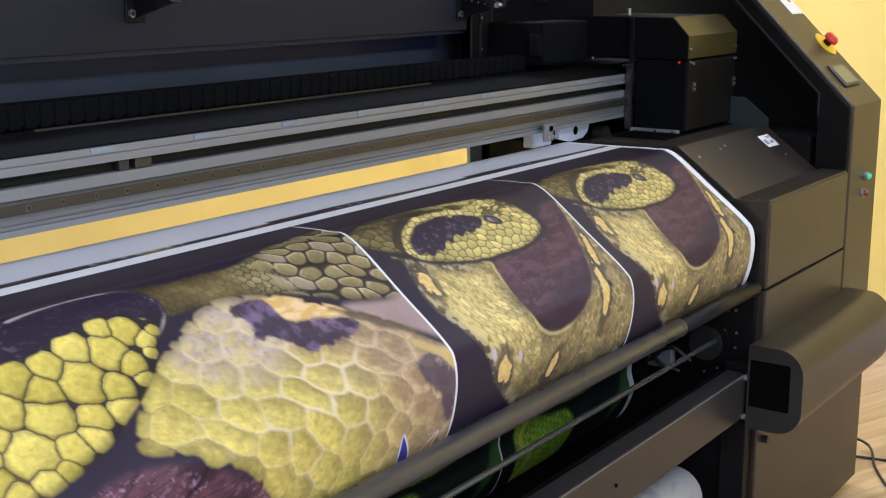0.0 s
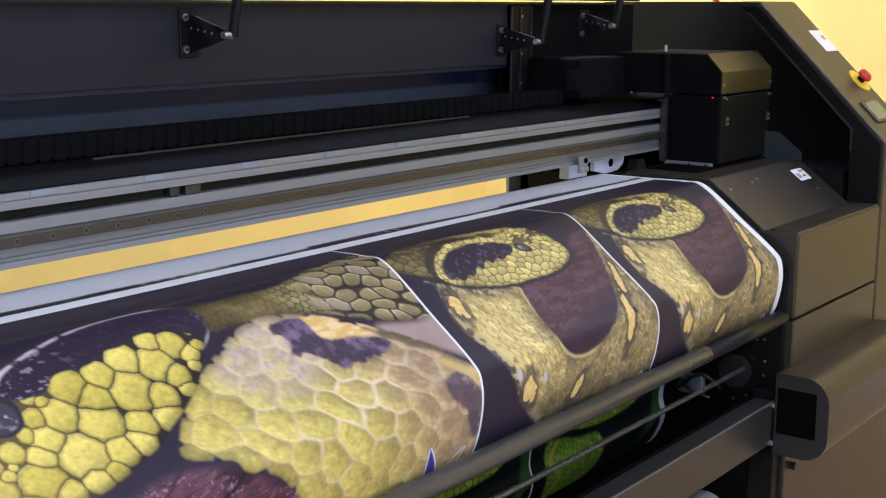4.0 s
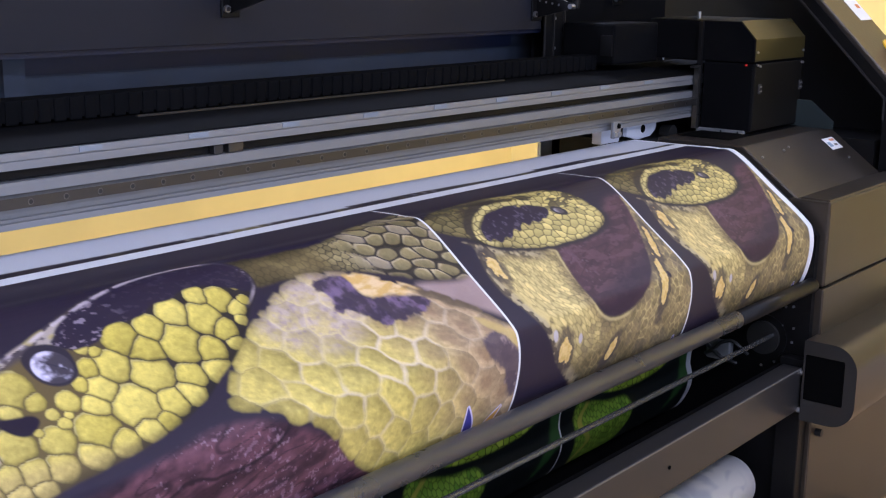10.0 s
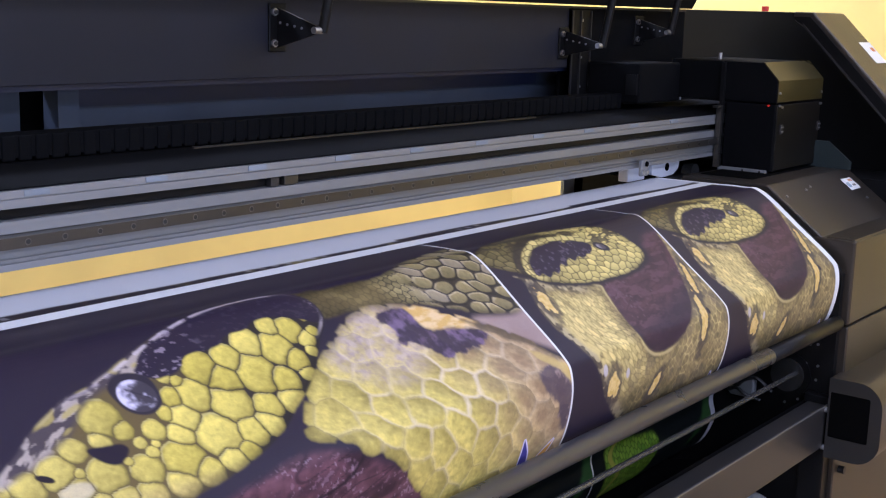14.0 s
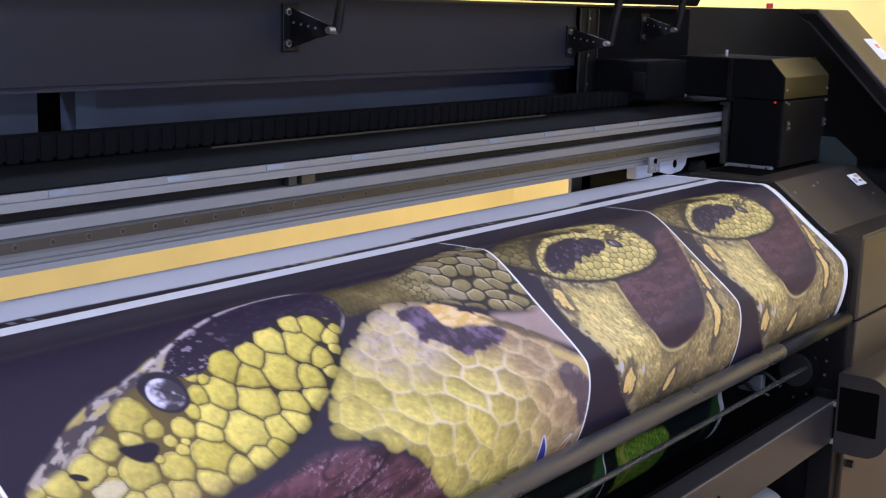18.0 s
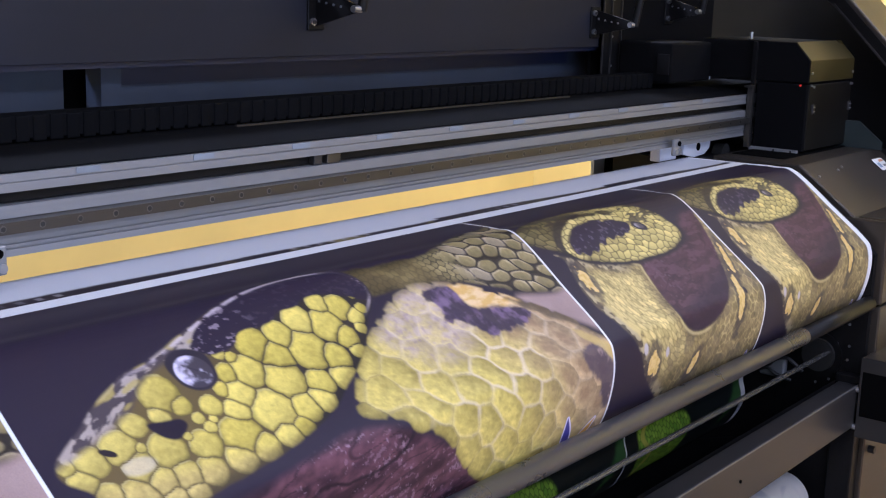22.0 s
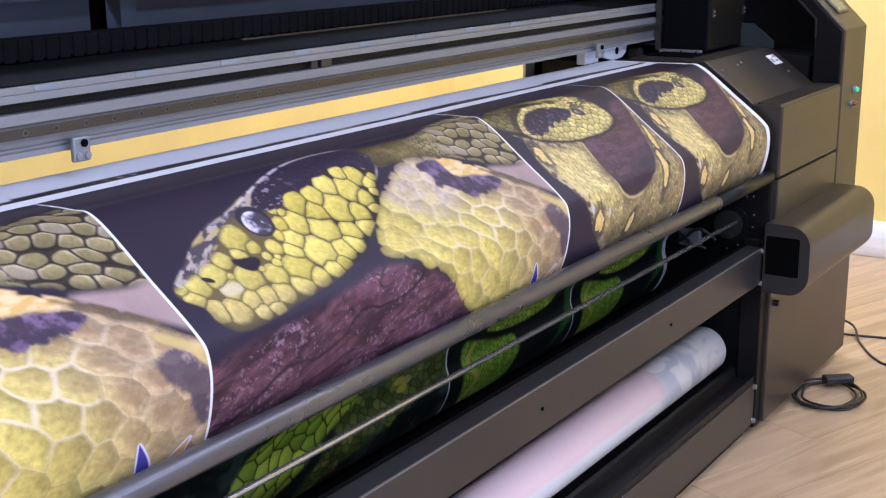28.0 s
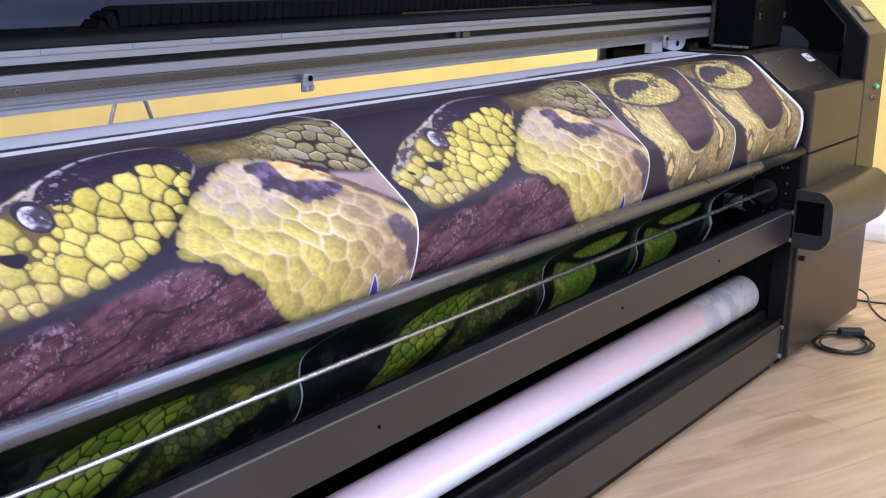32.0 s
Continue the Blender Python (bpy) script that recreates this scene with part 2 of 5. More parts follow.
def scales(u, v, size, stretch=1.0, turn=0.0, jitter=0.55, seed=0):
    """Staggered scale cells: distance to the border (0 at it), random of the cell, place across the cell."""
    c, s = math.cos(turn), math.sin(turn)
    a, b = (u * c + v * s) / (size * stretch), (-u * s + v * c) / size
    row = np.floor(b)
    f1, f2 = np.full(u.shape, 9.0), np.full(u.shape, 9.0)
    rid, dx, dy = np.zeros(u.shape), np.zeros(u.shape), np.zeros(u.shape)
    for dj in (-1, 0, 1):
        j = row + dj
        sh = 0.5 * (j % 2)
        i0 = np.floor(a - sh)
        for di in (-1, 0, 1):
            i = i0 + di
            px = i + sh + 0.5 + jitter * (hashed(i, j, seed) - 0.5)
            py = j + 0.5 + jitter * (hashed(i, j, seed + 5) - 0.5)
            d = np.hypot(a - px, b - py)
            near = d < f1
            f2 = np.where(near, f1, np.minimum(f2, d))
            rid = np.where(near, hashed(i, j, seed + 9), rid)
            dx, dy = np.where(near, a - px, dx), np.where(near, b - py, dy)
            f1 = np.where(near, d, f1)
    return f2 - f1, rid, dx, dy


def inside(pts, u, v, n=5):
    """Signed distance to a rounded closed outline, above 0 inside."""
    p = [np.array(q, float) for q in pts]
    m, loop = len(p), []
    for i in range(m):
        a, b, c, d = p[i - 1], p[i], p[(i + 1) % m], p[(i + 2) % m]
        for k in range(n):
            t = k / n
            loop.append(0.5 * (2 * b + (c - a) * t + (2 * a - 5 * b + 4 * c - d) * t * t + (3 * b - a - 3 * c + d) * t ** 3))
    best, odd = np.full(u.shape, 9.0), np.zeros(u.shape, bool)
    for i in range(len(loop)):
        (ax, ay), (bx, by) = loop[i - 1], loop[i]
        ex, ey = bx - ax, by - ay
        t = np.clip(((u - ax) * ex + (v - ay) * ey) / (ex * ex + ey * ey + 1e-12), 0, 1)
        best = np.minimum(best, np.hypot(u - ax - t * ex, v - ay - t * ey))
        if ay != by:
            odd ^= ((ay > v) != (by > v)) & (u < (bx - ax) * (v - ay) / (by - ay) + ax)
    return np.where(odd, best, -best)


def ramp(x, lo, hi):
    t = np.clip((x - lo) / (hi - lo), 0, 1)
    return t * t * (3 - 2 * t)


def lay(col, mask, tone):
    col[...] = col * (1 - mask[..., None]) + np.asarray(tone) * mask[..., None]


def tint(f, a, b):
    return np.asarray(a) * (1 - f[..., None]) + np.asarray(b) * f[..., None]


NIGHT = (0.0200, 0.0150, 0.0235)


def bark(u, v, seed):
    """Dark red wood, cracked and streaked along the grain."""
    t = 0.20
    a, b = u * math.cos(t) - v * math.sin(t), u * math.sin(t) + v * math.cos(t)
    b = b + 0.010 * grain2(a, b, 0.05, seed + 1)
    n = grain2(a * 0.3, b, 0.016, seed)
    w = grain2(a, b, 0.08, seed + 3)
    c = tint(ramp(n, 0.25, 0.72), (0.036, 0.016, 0.019), (0.112, 0.050, 0.052))
    rough = grain2(a * 0.7, b, 0.009, seed + 5, 3)
    c = c * (0.55 + 0.9 * rough)[..., None]
    ridge = np.abs(2 * grain2(a * 0.16, b, 0.022, seed + 9, 2) - 1)
    lay(c, 0.6 * ramp(0.08 - ridge, 0.0, 0.07), (0.010, 0.005, 0.007))
    lay(c, 0.26 * ramp(grain2(a * 0.6, b, 0.007, seed + 7, 3) * (0.5 + w), 0.72, 0.86), (0.40, 0.25, 0.26))
    lay(c, 0.24 * ramp(grain2(a, b, 0.0055, seed + 11, 2) * (0.5 + w), 0.80, 0.92), (0.55, 0.42, 0.42))
    lay(c, 0.85 * ramp(-np.abs(b - 0.545 + 0.012 * np.sin(a * 30) - 0.03 * grain2(a, b, 0.05, 3)), -0.006, -0.001), (0.012, 0.006, 0.008))
    return c


LEAF_BLUE, LEAF_GOLD, LEAF_OLIVE, PALE_INK = (0.055, 0.050, 0.20), (0.62, 0.36, 0.06), (0.30, 0.26, 0.07), (0.70, 0.70, 0.76)
LEAVES_WIDE = [((0.968, 0.625), (0.942, 0.535), 0.012, LEAF_BLUE), ((0.990, 0.622), (1.045, 0.562), 0.011, LEAF_GOLD), ((0.985, 0.632), (1.035, 0.640), 0.012, LEAF_OLIVE)]
LEAVES_NARROW = [((0.571, 0.612), (0.566, 0.572), 0.006, LEAF_BLUE), ((0.580, 0.615), (0.600, 0.590), 0.006, LEAF_GOLD)]


def leaves(col, u, v, rows):
    """Small printed leaf marks: a pointed oval with a pale outline, from base to tip."""
    for (bu, bv), (tu, tv), w, tone in rows:
        n = math.hypot(tu - bu, tv - bv)
        a = ((u - bu) * (tu - bu) + (v - bv) * (tv - bv)) / (n * n)
        b = np.abs((u - bu) * (tv - bv) - (v - bv) * (tu - bu)) / n
        d = w * np.sin(np.pi * np.clip(a, 0, 1) ** 0.8) - b
        d = np.where((a > 0) & (a < 1), d, -1.0)
        lay(col, ramp(d, -0.0045, -0.002), PALE_INK)
        lay(col, ramp(d, -0.001, 0.001), tone)


def bars(col, u, v, at, size, pitch, count, tone):
    """A row of plain slanted printed bars with a pale outline."""
    bu, bv = at
    for k in range(count):
        a, b = u - (bu + pitch * k) - 0.40 * (bv - v), v - bv - 0.10 * pitch * k
        d = np.minimum(size[0] - np.abs(a), size[1] - np.abs(b))
        lay(col, ramp(d, -0.0045, -0.002), PALE_INK)
        lay(col, ramp(d, -0.001, 0.001), tone)


def cells(u, v, seeds):
    """Rounded scales round given middles: nearness to the border (0 at it), a random of the scale, the place in it over its radius."""
    f1, f2 = np.full(u.shape, 99.0), np.full(u.shape, 99.0)
    rid, dx, dy = np.zeros(u.shape), np.zeros(u.shape), np.zeros(u.shape)
    for k, (su, sv, r) in enumerate(seeds):
        a, b = (u - su) / r, (v - sv) / r
        d = np.hypot(a, b)
        near = d < f1
        f2 = np.where(near, f1, np.minimum(f2, d))
        rid = np.where(near, hashed(k, 3.0, 7.0), rid)
        dx, dy = np.where(near, a, dx), np.where(near, b, dy)
        f1 = np.where(near, d, f1)
    return f2 - f1, rid, dx, dy, f1


# the yellow oval's scales: middle and radius, from its broad end to its tip
SCALES_BROAD = [(0.531, 0.214, 0.016), (0.563, 0.229, 0.020), (0.580, 0.250, 0.014), (0.602, 0.240, 0.009), (0.477, 0.231, 0.022), (0.519, 0.252, 0.025), (0.538, 0.279, 0.018), (0.575, 0.272, 0.009),
                (0.379, 0.251, 0.024), (0.430, 0.248, 0.021), (0.403, 0.279, 0.023), (0.458, 0.283, 0.029), (0.495, 0.306, 0.021), (0.541, 0.306, 0.012), (0.487, 0.341, 0.021), (0.441, 0.336, 0.019), (0.605, 0.212, 0.008)]
SCALES_MIDDLE = [(0.344, 0.290, 0.022), (0.390, 0.316, 0.027), (0.312, 0.283, 0.014), (0.318, 0.251, 0.009), (0.334, 0.263, 0.008), (0.289, 0.304, 0.010), (0.310, 0.318, 0.020), (0.340, 0.355, 0.029), (0.392, 0.366, 0.020), (0.425, 0.362, 0.018),
                 (0.258, 0.321, 0.014), (0.290, 0.339, 0.017), (0.230, 0.333, 0.008), (0.238, 0.350, 0.008), (0.249, 0.341, 0.005), (0.272, 0.373, 0.026), (0.216, 0.370, 0.019), (0.164, 0.360, 0.022), (0.201, 0.352, 0.006), (0.199, 0.284, 0.025)]
SCALES_TIP = [(0.182, 0.314, 0.013), (0.217, 0.309, 0.013), (0.143, 0.315, 0.015), (0.133, 0.347, 0.007), (0.117, 0.370, 0.019), (0.107, 0.338, 0.021), (0.066, 0.344, 0.018), (0.062, 0.396, 0.019), (0.096, 0.405, 0.021), (0.135, 0.396, 0.017), (0.169, 0.399, 0.017), (0.203, 0.404, 0.018), (0.251, 0.403, 0.019), (0.293, 0.400, 0.019),
              (0.338, 0.394, 0.018), (0.368, 0.391, 0.014), (0.138, 0.420, 0.013), (0.170, 0.424, 0.013), (0.042, 0.366, 0.016), (0.034, 0.342, 0.010)]


def wide_panel(u, v):
    """The wide picture as plain scaled shapes: a long yellow oval, a tan bulge and a band of wood."""
    col = np.zeros(u.shape + (3,))
    col[...] = NIGHT
    wob = 0.010 * (grain2(u, v, 0.03, 1) - 0.5)
    # far band of grey-olive scales
    m = inside([(0.597, 0.165), (0.672, 0.168), (0.748, 0.166), (0.800, 0.170), (0.852, 0.160), (0.901, 0.138), (0.972, 0.118), (1.045, 0.112), (1.14, 0.12), (1.14, 0.330), (1.076, 0.318), (0.981, 0.300), (0.893, 0.262), (0.824, 0.238), (0.722, 0.228), (0.632, 0.226)], u, v) + wob
    big = ramp(u - 0.25 * (v - 0.2), 0.83, 0.90)
    wu, wv = u + 0.006 * np.sin(v * 60), v + 0.005 * np.sin(u * 45 + 1)
    e1, r1, dx1, dy1 = scales(wu, wv, 0.0270, 1.70, 0.30, 0.42, 11)
    e2, r2, dx2, dy2 = scales(u, v, 0.0125, 1.25, 0.9, 0.4, 12)
    edge, r = e1 * big + e2 * (1 - big), r1 * big + r2 * (1 - big)
    round1 = ramp(0.56 - np.hypot(dx1 * 0.95, dy1), -0.02, 0.12) * big + (1 - big)
    body = ramp(edge, 0.03, 0.20) * round1
    rim = ramp(edge, 0.05, 0.14) * (1 - ramp(edge, 0.18, 0.42)) * big
    c = tint(body, (0.030, 0.025, 0.014), (0.265, 0.230, 0.080))
    c = c + (0.17 * rim * round1 * ramp(-dy1 - 0.3 * dx1, -0.45, 0.4))[..., None] * np.array((1.0, 0.90, 0.58))
    c = c * (0.72 + 0.5 * r[..., None]) * (0.80 + 0.5 * ramp(-dy1, -0.5, 0.6)[..., None]) * (0.8 + 0.4 * grain2(u, v, 0.006, 14, 2)[..., None])
    lay(c, 0.45 * ramp(r1, 0.55, 0.9) * big * round1, (0.27, 0.245, 0.18))
    soft = tint(ramp(grain2(u, v, 0.03, 15), 0.3, 0.7), (0.13, 0.105, 0.032), (0.24, 0.195, 0.060)) * (0.78 + 0.34 * ramp(e2, 0.0, 0.3))[..., None]
    mid = ramp(u - 0.25 * (v - 0.2), 0.775, 0.83)
    c = c * mid[..., None] + soft * (1 - mid[..., None])
    c = c * (0.62 + 0.38 * ramp(u, 0.62, 0.86))[..., None] * (0.45 + 0.55 * ramp(m, 0.0, 0.022))[..., None]
    lay(col, ramp(m, -0.002, 0.006), c)
    # blurred beige ground between the forms
    m = inside([(0.94, 0.298), (1.04, 0.310), (1.14, 0.312), (1.14, 0.45), (1.06, 0.395)], u, v)
    lay(col, ramp(m, -0.008, 0.012), tint(grain2(u, v, 0.06, 46), (0.27, 0.20, 0.145), (0.42, 0.33, 0.24)))
    # wood
    m = inside([(-0.15, 0.475), (0.0, 0.465), (0.082, 0.455), (0.232, 0.447), (0.350, 0.430), (0.455, 0.418), (0.56, 0.455), (0.75, 0.60), (0.9, 1.0), (-0.2, 1.0)], u, v)
    lay(col, ramp(m, -0.004, 0.014), bark(u, v, 21))
    # tan bulge: large staggered scales with pale seams
    m = inside([(0.630, 0.262), (0.680, 0.236), (0.735, 0.224), (0.819, 0.238), (0.890, 0.272), (0.958, 0.312), (1.021, 0.362), (1.072, 0.415), (1.117, 0.47), (1.15, 0.62), (1.15, 0.80), (0.86, 0.85), (0.77, 0.70), (0.715, 0.590), (0.665, 0.545), (0.630, 0.505), (0.596, 0.470), (0.545, 0.450), (0.528, 0.428), (0.467, 0.405), (0.480, 0.372), (0.520, 0.330), (0.565, 0.295)], u, v)
    wu = u + 0.010 * np.sin(v * 31 + 2) + 0.012 * (grain2(u, v, 0.03, 39) - 0.5)
    wv = v + 0.008 * np.sin(u * 37) + 0.010 * (grain2(u, v, 0.03, 49) - 0.5)
    e, r, dx, dy = scales(wu - 0.689, wv - 0.397, 0.0485, 1.38, 0.575, 0.26, 31)
    m = m + 0.006 * ramp(e, 0.0, 0.3) - 0.004 + 0.3 * wob
    warm = grain2(u, v, 0.12, 33)
    fine = grain2(u, v, 0.007, 35, 3)
    right = ramp(u - 0.55 * (v - 0.40) + 0.10 * (warm - 0.5), 0.70, 0.98)
    base = tint(right, (0.50, 0.43, 0.085), (0.385, 0.290, 0.125))
    base = base * (0.86 + 0.24 * r[..., None]) * (0.72 + 0.56 * fine[..., None])
    # each scale: brighter towards its upper edge, a brown heart further along
    base = base * (0.94 + 0.26 * ramp(dy - 0.4 * dx, -0.3, 0.5) - 0.20 * ramp(-dy + 0.4 * dx, 0.1, 0.5))[..., None]
    lay(base, 0.55 * right * ramp(0.42 - np.hypot(dx, dy * 1.1), 0.0, 0.30), (0.215, 0.140, 0.060))
    streak = grain2(u * 0.25 + v * 0.2, v - 0.35 * u, 0.006, 38, 2)
    base = base * (0.84 + 0.32 * streak)[..., None]
    c = base
    pale = ramp(inside([(0.61, 0.262), (0.70, 0.225), (0.79, 0.235), (0.80, 0.30), (0.74, 0.355), (0.66, 0.36), (0.60, 0.31)], u, v), -0.035, 0.030)
    lay(c, 0.72 * pale * (0.45 + 0.55 * ramp(grain2(u * 0.6 + v * 0.4, v - 0.5 * u, 0.012, 40), 0.3, 0.7)), (0.50, 0.425, 0.325))
    lay(c, 0.40 * pale * ramp(grain2(u, v, 0.008, 47, 3), 0.55, 0.75), (0.26, 0.20, 0.20))
    strong = ramp(grain2(u, v, 0.045, 37, 2), 0.25, 0.65)
    heart = ramp(0.20 - np.hypot((u - 0.76) * 0.75, v - 0.385), 0.0, 0.18)
    seam = (1 - ramp(e + 0.10 * (grain2(u, v, 0.009, 36) - 0.5), 0.0, 0.21)) * (0.16 * strong + 0.74 * heart * (0.35 + 0.65 * strong))
    lay(c, 0.90 * seam, (0.72, 0.64, 0.38))
    lay(c, 0.42 * (1 - ramp(e, 0.0, 0.22)) * ramp(dy - 0.5 * dx, 0.0, 0.35) * (1 - right), (0.64, 0.57, 0.17))
    lay(c, 0.35 * (1 - ramp(e, 0.0, 0.06)) * (1 - heart) * (1 - strong), (0.17, 0.125, 0.045))
    c = c * (0.55 + 0.45 * ramp(m, 0.0, 0.018))[..., None]
    dk = inside([(0.752, 0.236), (0.799, 0.240), (0.822, 0.264), (0.826, 0.290), (0.866, 0.298), (0.911, 0.312), (0.945, 0.331), (0.918, 0.349), (0.866, 0.351), (0.820, 0.354), (0.796, 0.330), (0.773, 0.312), (0.745, 0.298), (0.755, 0.276), (0.743, 0.256)], u, v) + 0.022 * (grain2(u, v, 0.018, 41) - 0.5)
    lay(c, 0.95 * ramp(dk, -0.004, 0.005), tint(ramp(grain2(u, v, 0.018, 42), 0.40, 0.75), (0.030, 0.020, 0.040), (0.165, 0.115, 0.170)))
    yl = inside([(0.812, 0.240), (0.890, 0.264), (0.942, 0.304), (0.905, 0.308), (0.876, 0.298), (0.846, 0.298), (0.820, 0.286), (0.815, 0.262)], u, v) + 0.010 * (grain2(u, v, 0.02, 43) - 0.5)
    lay(c, ramp(yl, -0.004, 0.005), tint(ramp(grain2(u * 0.4 + v, v - 0.4 * u, 0.012, 48), 0.3, 0.7), (0.62, 0.42, 0.10), (0.74, 0.58, 0.24)))
    sp = inside([(1.00, 0.432), (1.048, 0.436), (1.065, 0.463), (1.093, 0.494), (1.108, 0.535), (1.074, 0.552), (1.040, 0.518), (1.031, 0.484), (1.003, 0.464)], u, v) + 0.034 * (grain2(u, v, 0.022, 44) - 0.5)
    lay(c, 0.85 * ramp(sp, -0.008, 0.006), tint(ramp(grain2(u, v, 0.02, 50), 0.5, 0.75), (0.055, 0.042, 0.058), (0.26, 0.20, 0.17)))
    st = inside([(0.912, 0.290), (0.992, 0.335), (1.072, 0.405), (1.110, 0.452), (1.032, 0.390), (0.962, 0.340)], u, v) + 0.012 * (grain2(u, v, 0.02, 45) - 0.5)
    lay(c, 0.80 * ramp(st, -0.006, 0.006), (0.085, 0.066, 0.030))
    ys = inside([(1.010, 0.385), (1.055, 0.415), (1.100, 0.458), (1.112, 0.500), (1.085, 0.478), (1.050, 0.440), (1.015, 0.408)], u, v) + 0.010 * (grain2(u, v, 0.015, 52) - 0.5)
    lay(c, 0.75 * ramp(ys, -0.004, 0.006), (0.52, 0.41, 0.10))
    lay(col, ramp(m, -0.003, 0.004), c)
    leaves(col, u, v, LEAVES_WIDE)
    bars(col, u, v, (0.815, 0.628), (0.009, 0.034), 0.034, 3, LEAF_BLUE)
    # long yellow oval of large scales
    m = inside([(0.026, 0.333), (0.072, 0.303), (0.108, 0.277), (0.165, 0.248), (0.226, 0.232), (0.283, 0.210), (0.356, 0.182), (0.436, 0.158), (0.520, 0.145), (0.604, 0.155), (0.640, 0.185), (0.642, 0.222), (0.600, 0.262), (0.549, 0.310), (0.478, 0.354), (0.420, 0.386), (0.337, 0.412), (0.264, 0.424), (0.190, 0.432), (0.115, 0.440), (0.070, 0.436), (0.050, 0.412), (0.046, 0.382), (0.022, 0.358)], u, v)
    m = m + 0.3 * wob
    wu, wv = u + 0.004 * (grain2(u, v, 0.012, 60, 2) - 0.5), v + 0.004 * (grain2(u, v, 0.012, 61, 2) - 0.5)
    e, r, dx, dy, f = cells(wu, wv, SCALES_BROAD + SCALES_MIDDLE + SCALES_TIP)
    fine = grain2(u, v, 0.006, 54, 3)
    c = tint(ramp(r + 0.25 * grain2(u, v, 0.02, 53), 0.15, 1.1), (0.44, 0.38, 0.050), (0.60, 0.52, 0.090))
    lay(c, ramp(0.30 - u, 0.0, 0.14) * 0.45, (0.40, 0.345, 0.085))
    lay(c, 0.55 * ramp(v - 0.10 * u, 0.36, 0.39), (0.44, 0.35, 0.105))
    c = c * (0.74 + 0.50 * fine)[..., None]
    depth = np.minimum(e * 1.12, (1.29 - f) * 1.3)
    pillow = ramp(depth, 0.02, 0.55)
    c = c * (0.46 + 0.62 * pillow)[..., None]
    c = c * (1.0 + 0.20 * ramp(-dy - 0.6 * dx, 0.0, 0.9) * ramp(depth, 0.06, 0.22) - 0.20 * ramp(dy + 0.6 * dx, 0.2, 1.0))[..., None]
    crest = ramp(depth, 0.05, 0.12) * (1 - ramp(depth, 0.16, 0.30)) * ramp(-dy - 0.4 * dx, 0.35, 0.85)
    lay(c, 0.35 * crest, (0.66, 0.61, 0.24))
    gap = ramp(depth, 0.01, 0.13)
    c = tint(gap, tint(ramp(u, 0.22, 0.45), (0.120, 0.092, 0.026), (0.026, 0.021, 0.014)), c)
    wh = ramp(1.0 - np.hypot((u - 0.117) / 0.024, (v - 0.368) / 0.012), -0.2, 0.25)
    lay(c, 0.55 * wh * gap, (0.58, 0.54, 0.36))
    # worn grey ridge along the top of the tip
    along = 0.78 * u - 0.52 * v
    ridge = ramp(inside([(0.0, 0.345), (0.075, 0.292), (0.16, 0.240), (0.29, 0.200), (0.36, 0.195), (0.33, 0.232), (0.238, 0.246), (0.19, 0.264), (0.145, 0.300), (0.095, 0.318), (0.05, 0.335)], u, v), -0.006, 0.008)
    lay(c, 0.90 * ridge, tint(ramp(grain2(along * 0.45, m * 1.1, 0.009, 55, 3), 0.44, 0.60), (0.060, 0.050, 0.050), (0.40, 0.36, 0.25)))
    lay(c, 0.75 * ridge * ramp(grain2(along * 0.5, m, 0.016, 59, 2), 0.62, 0.74), (0.42, 0.36, 0.08))
    cap = inside([(0.285, 0.232), (0.345, 0.186), (0.436, 0.158), (0.520, 0.146), (0.604, 0.156), (0.645, 0.190), (0.640, 0.232), (0.606, 0.222), (0.580, 0.208), (0.545, 0.200), (0.510, 0.202), (0.490, 0.211), (0.455, 0.214), (0.430, 0.226), (0.402, 0.228), (0.372, 0.230), (0.348, 0.248), (0.310, 0.252)], u, v) + 0.004 * (grain2(u, v, 0.014, 56) - 0.5)
    fl = ramp(grain2(u * 0.7 + v * 0.45, v * 1.2 - 0.4 * u, 0.007, 57, 3), 0.58, 0.72) * (0.05 + 0.55 * ramp(0.43 - u, 0.0, 0.10) + 0.5 * ramp(0.010 - m, 0.0, 0.008))
    lay(c, ramp(cap, -0.002, 0.003), tint(np.clip(fl, 0, 1), (0.021, 0.015, 0.025), (0.36, 0.31, 0.30)))
    rim = ramp(m, 0.0, 0.003) * (1 - ramp(m, 0.004, 0.009)) * ramp(0.26 - v, 0, 0.03) * ramp(grain2(along, m * 0, 0.02, 62, 2), 0.3, 0.55)
    lay(c, 0.75 * rim, (0.55, 0.50, 0.42))
    low = ramp(v - 0.25 + 0.25 * u, 0.10, 0.16)
    c = c * (1 - 0.5 * low * (1 - ramp(m, 0.0, 0.022)))[..., None]
    pit = inside([(0.160, 0.319), (0.186, 0.322), (0.206, 0.326), (0.210, 0.338), (0.189, 0.352), (0.172, 0.346), (0.160, 0.330)], u, v)
    lay(c, ramp(pit, -0.002, 0.003), (0.016, 0.011, 0.018))
    nos = 1 - np.hypot((u - 0.091) / 0.011, (v - 0.340 - 0.5 * (u - 0.091)) / 0.006)
    lay(c, ramp(nos, -0.1, 0.25), (0.018, 0.013, 0.015))
    ov = 1 - np.hypot(((u - 0.267) * 0.90 + (v - 0.268) * 0.43) / 0.029, (-(u - 0.267) * 0.43 + (v - 0.268) * 0.90) / 0.0265)
    lay(c, ramp(ov + 0.25 * ramp(0.262 - v, -0.01, 0.02), -0.20, -0.05), (0.024, 0.020, 0.024))
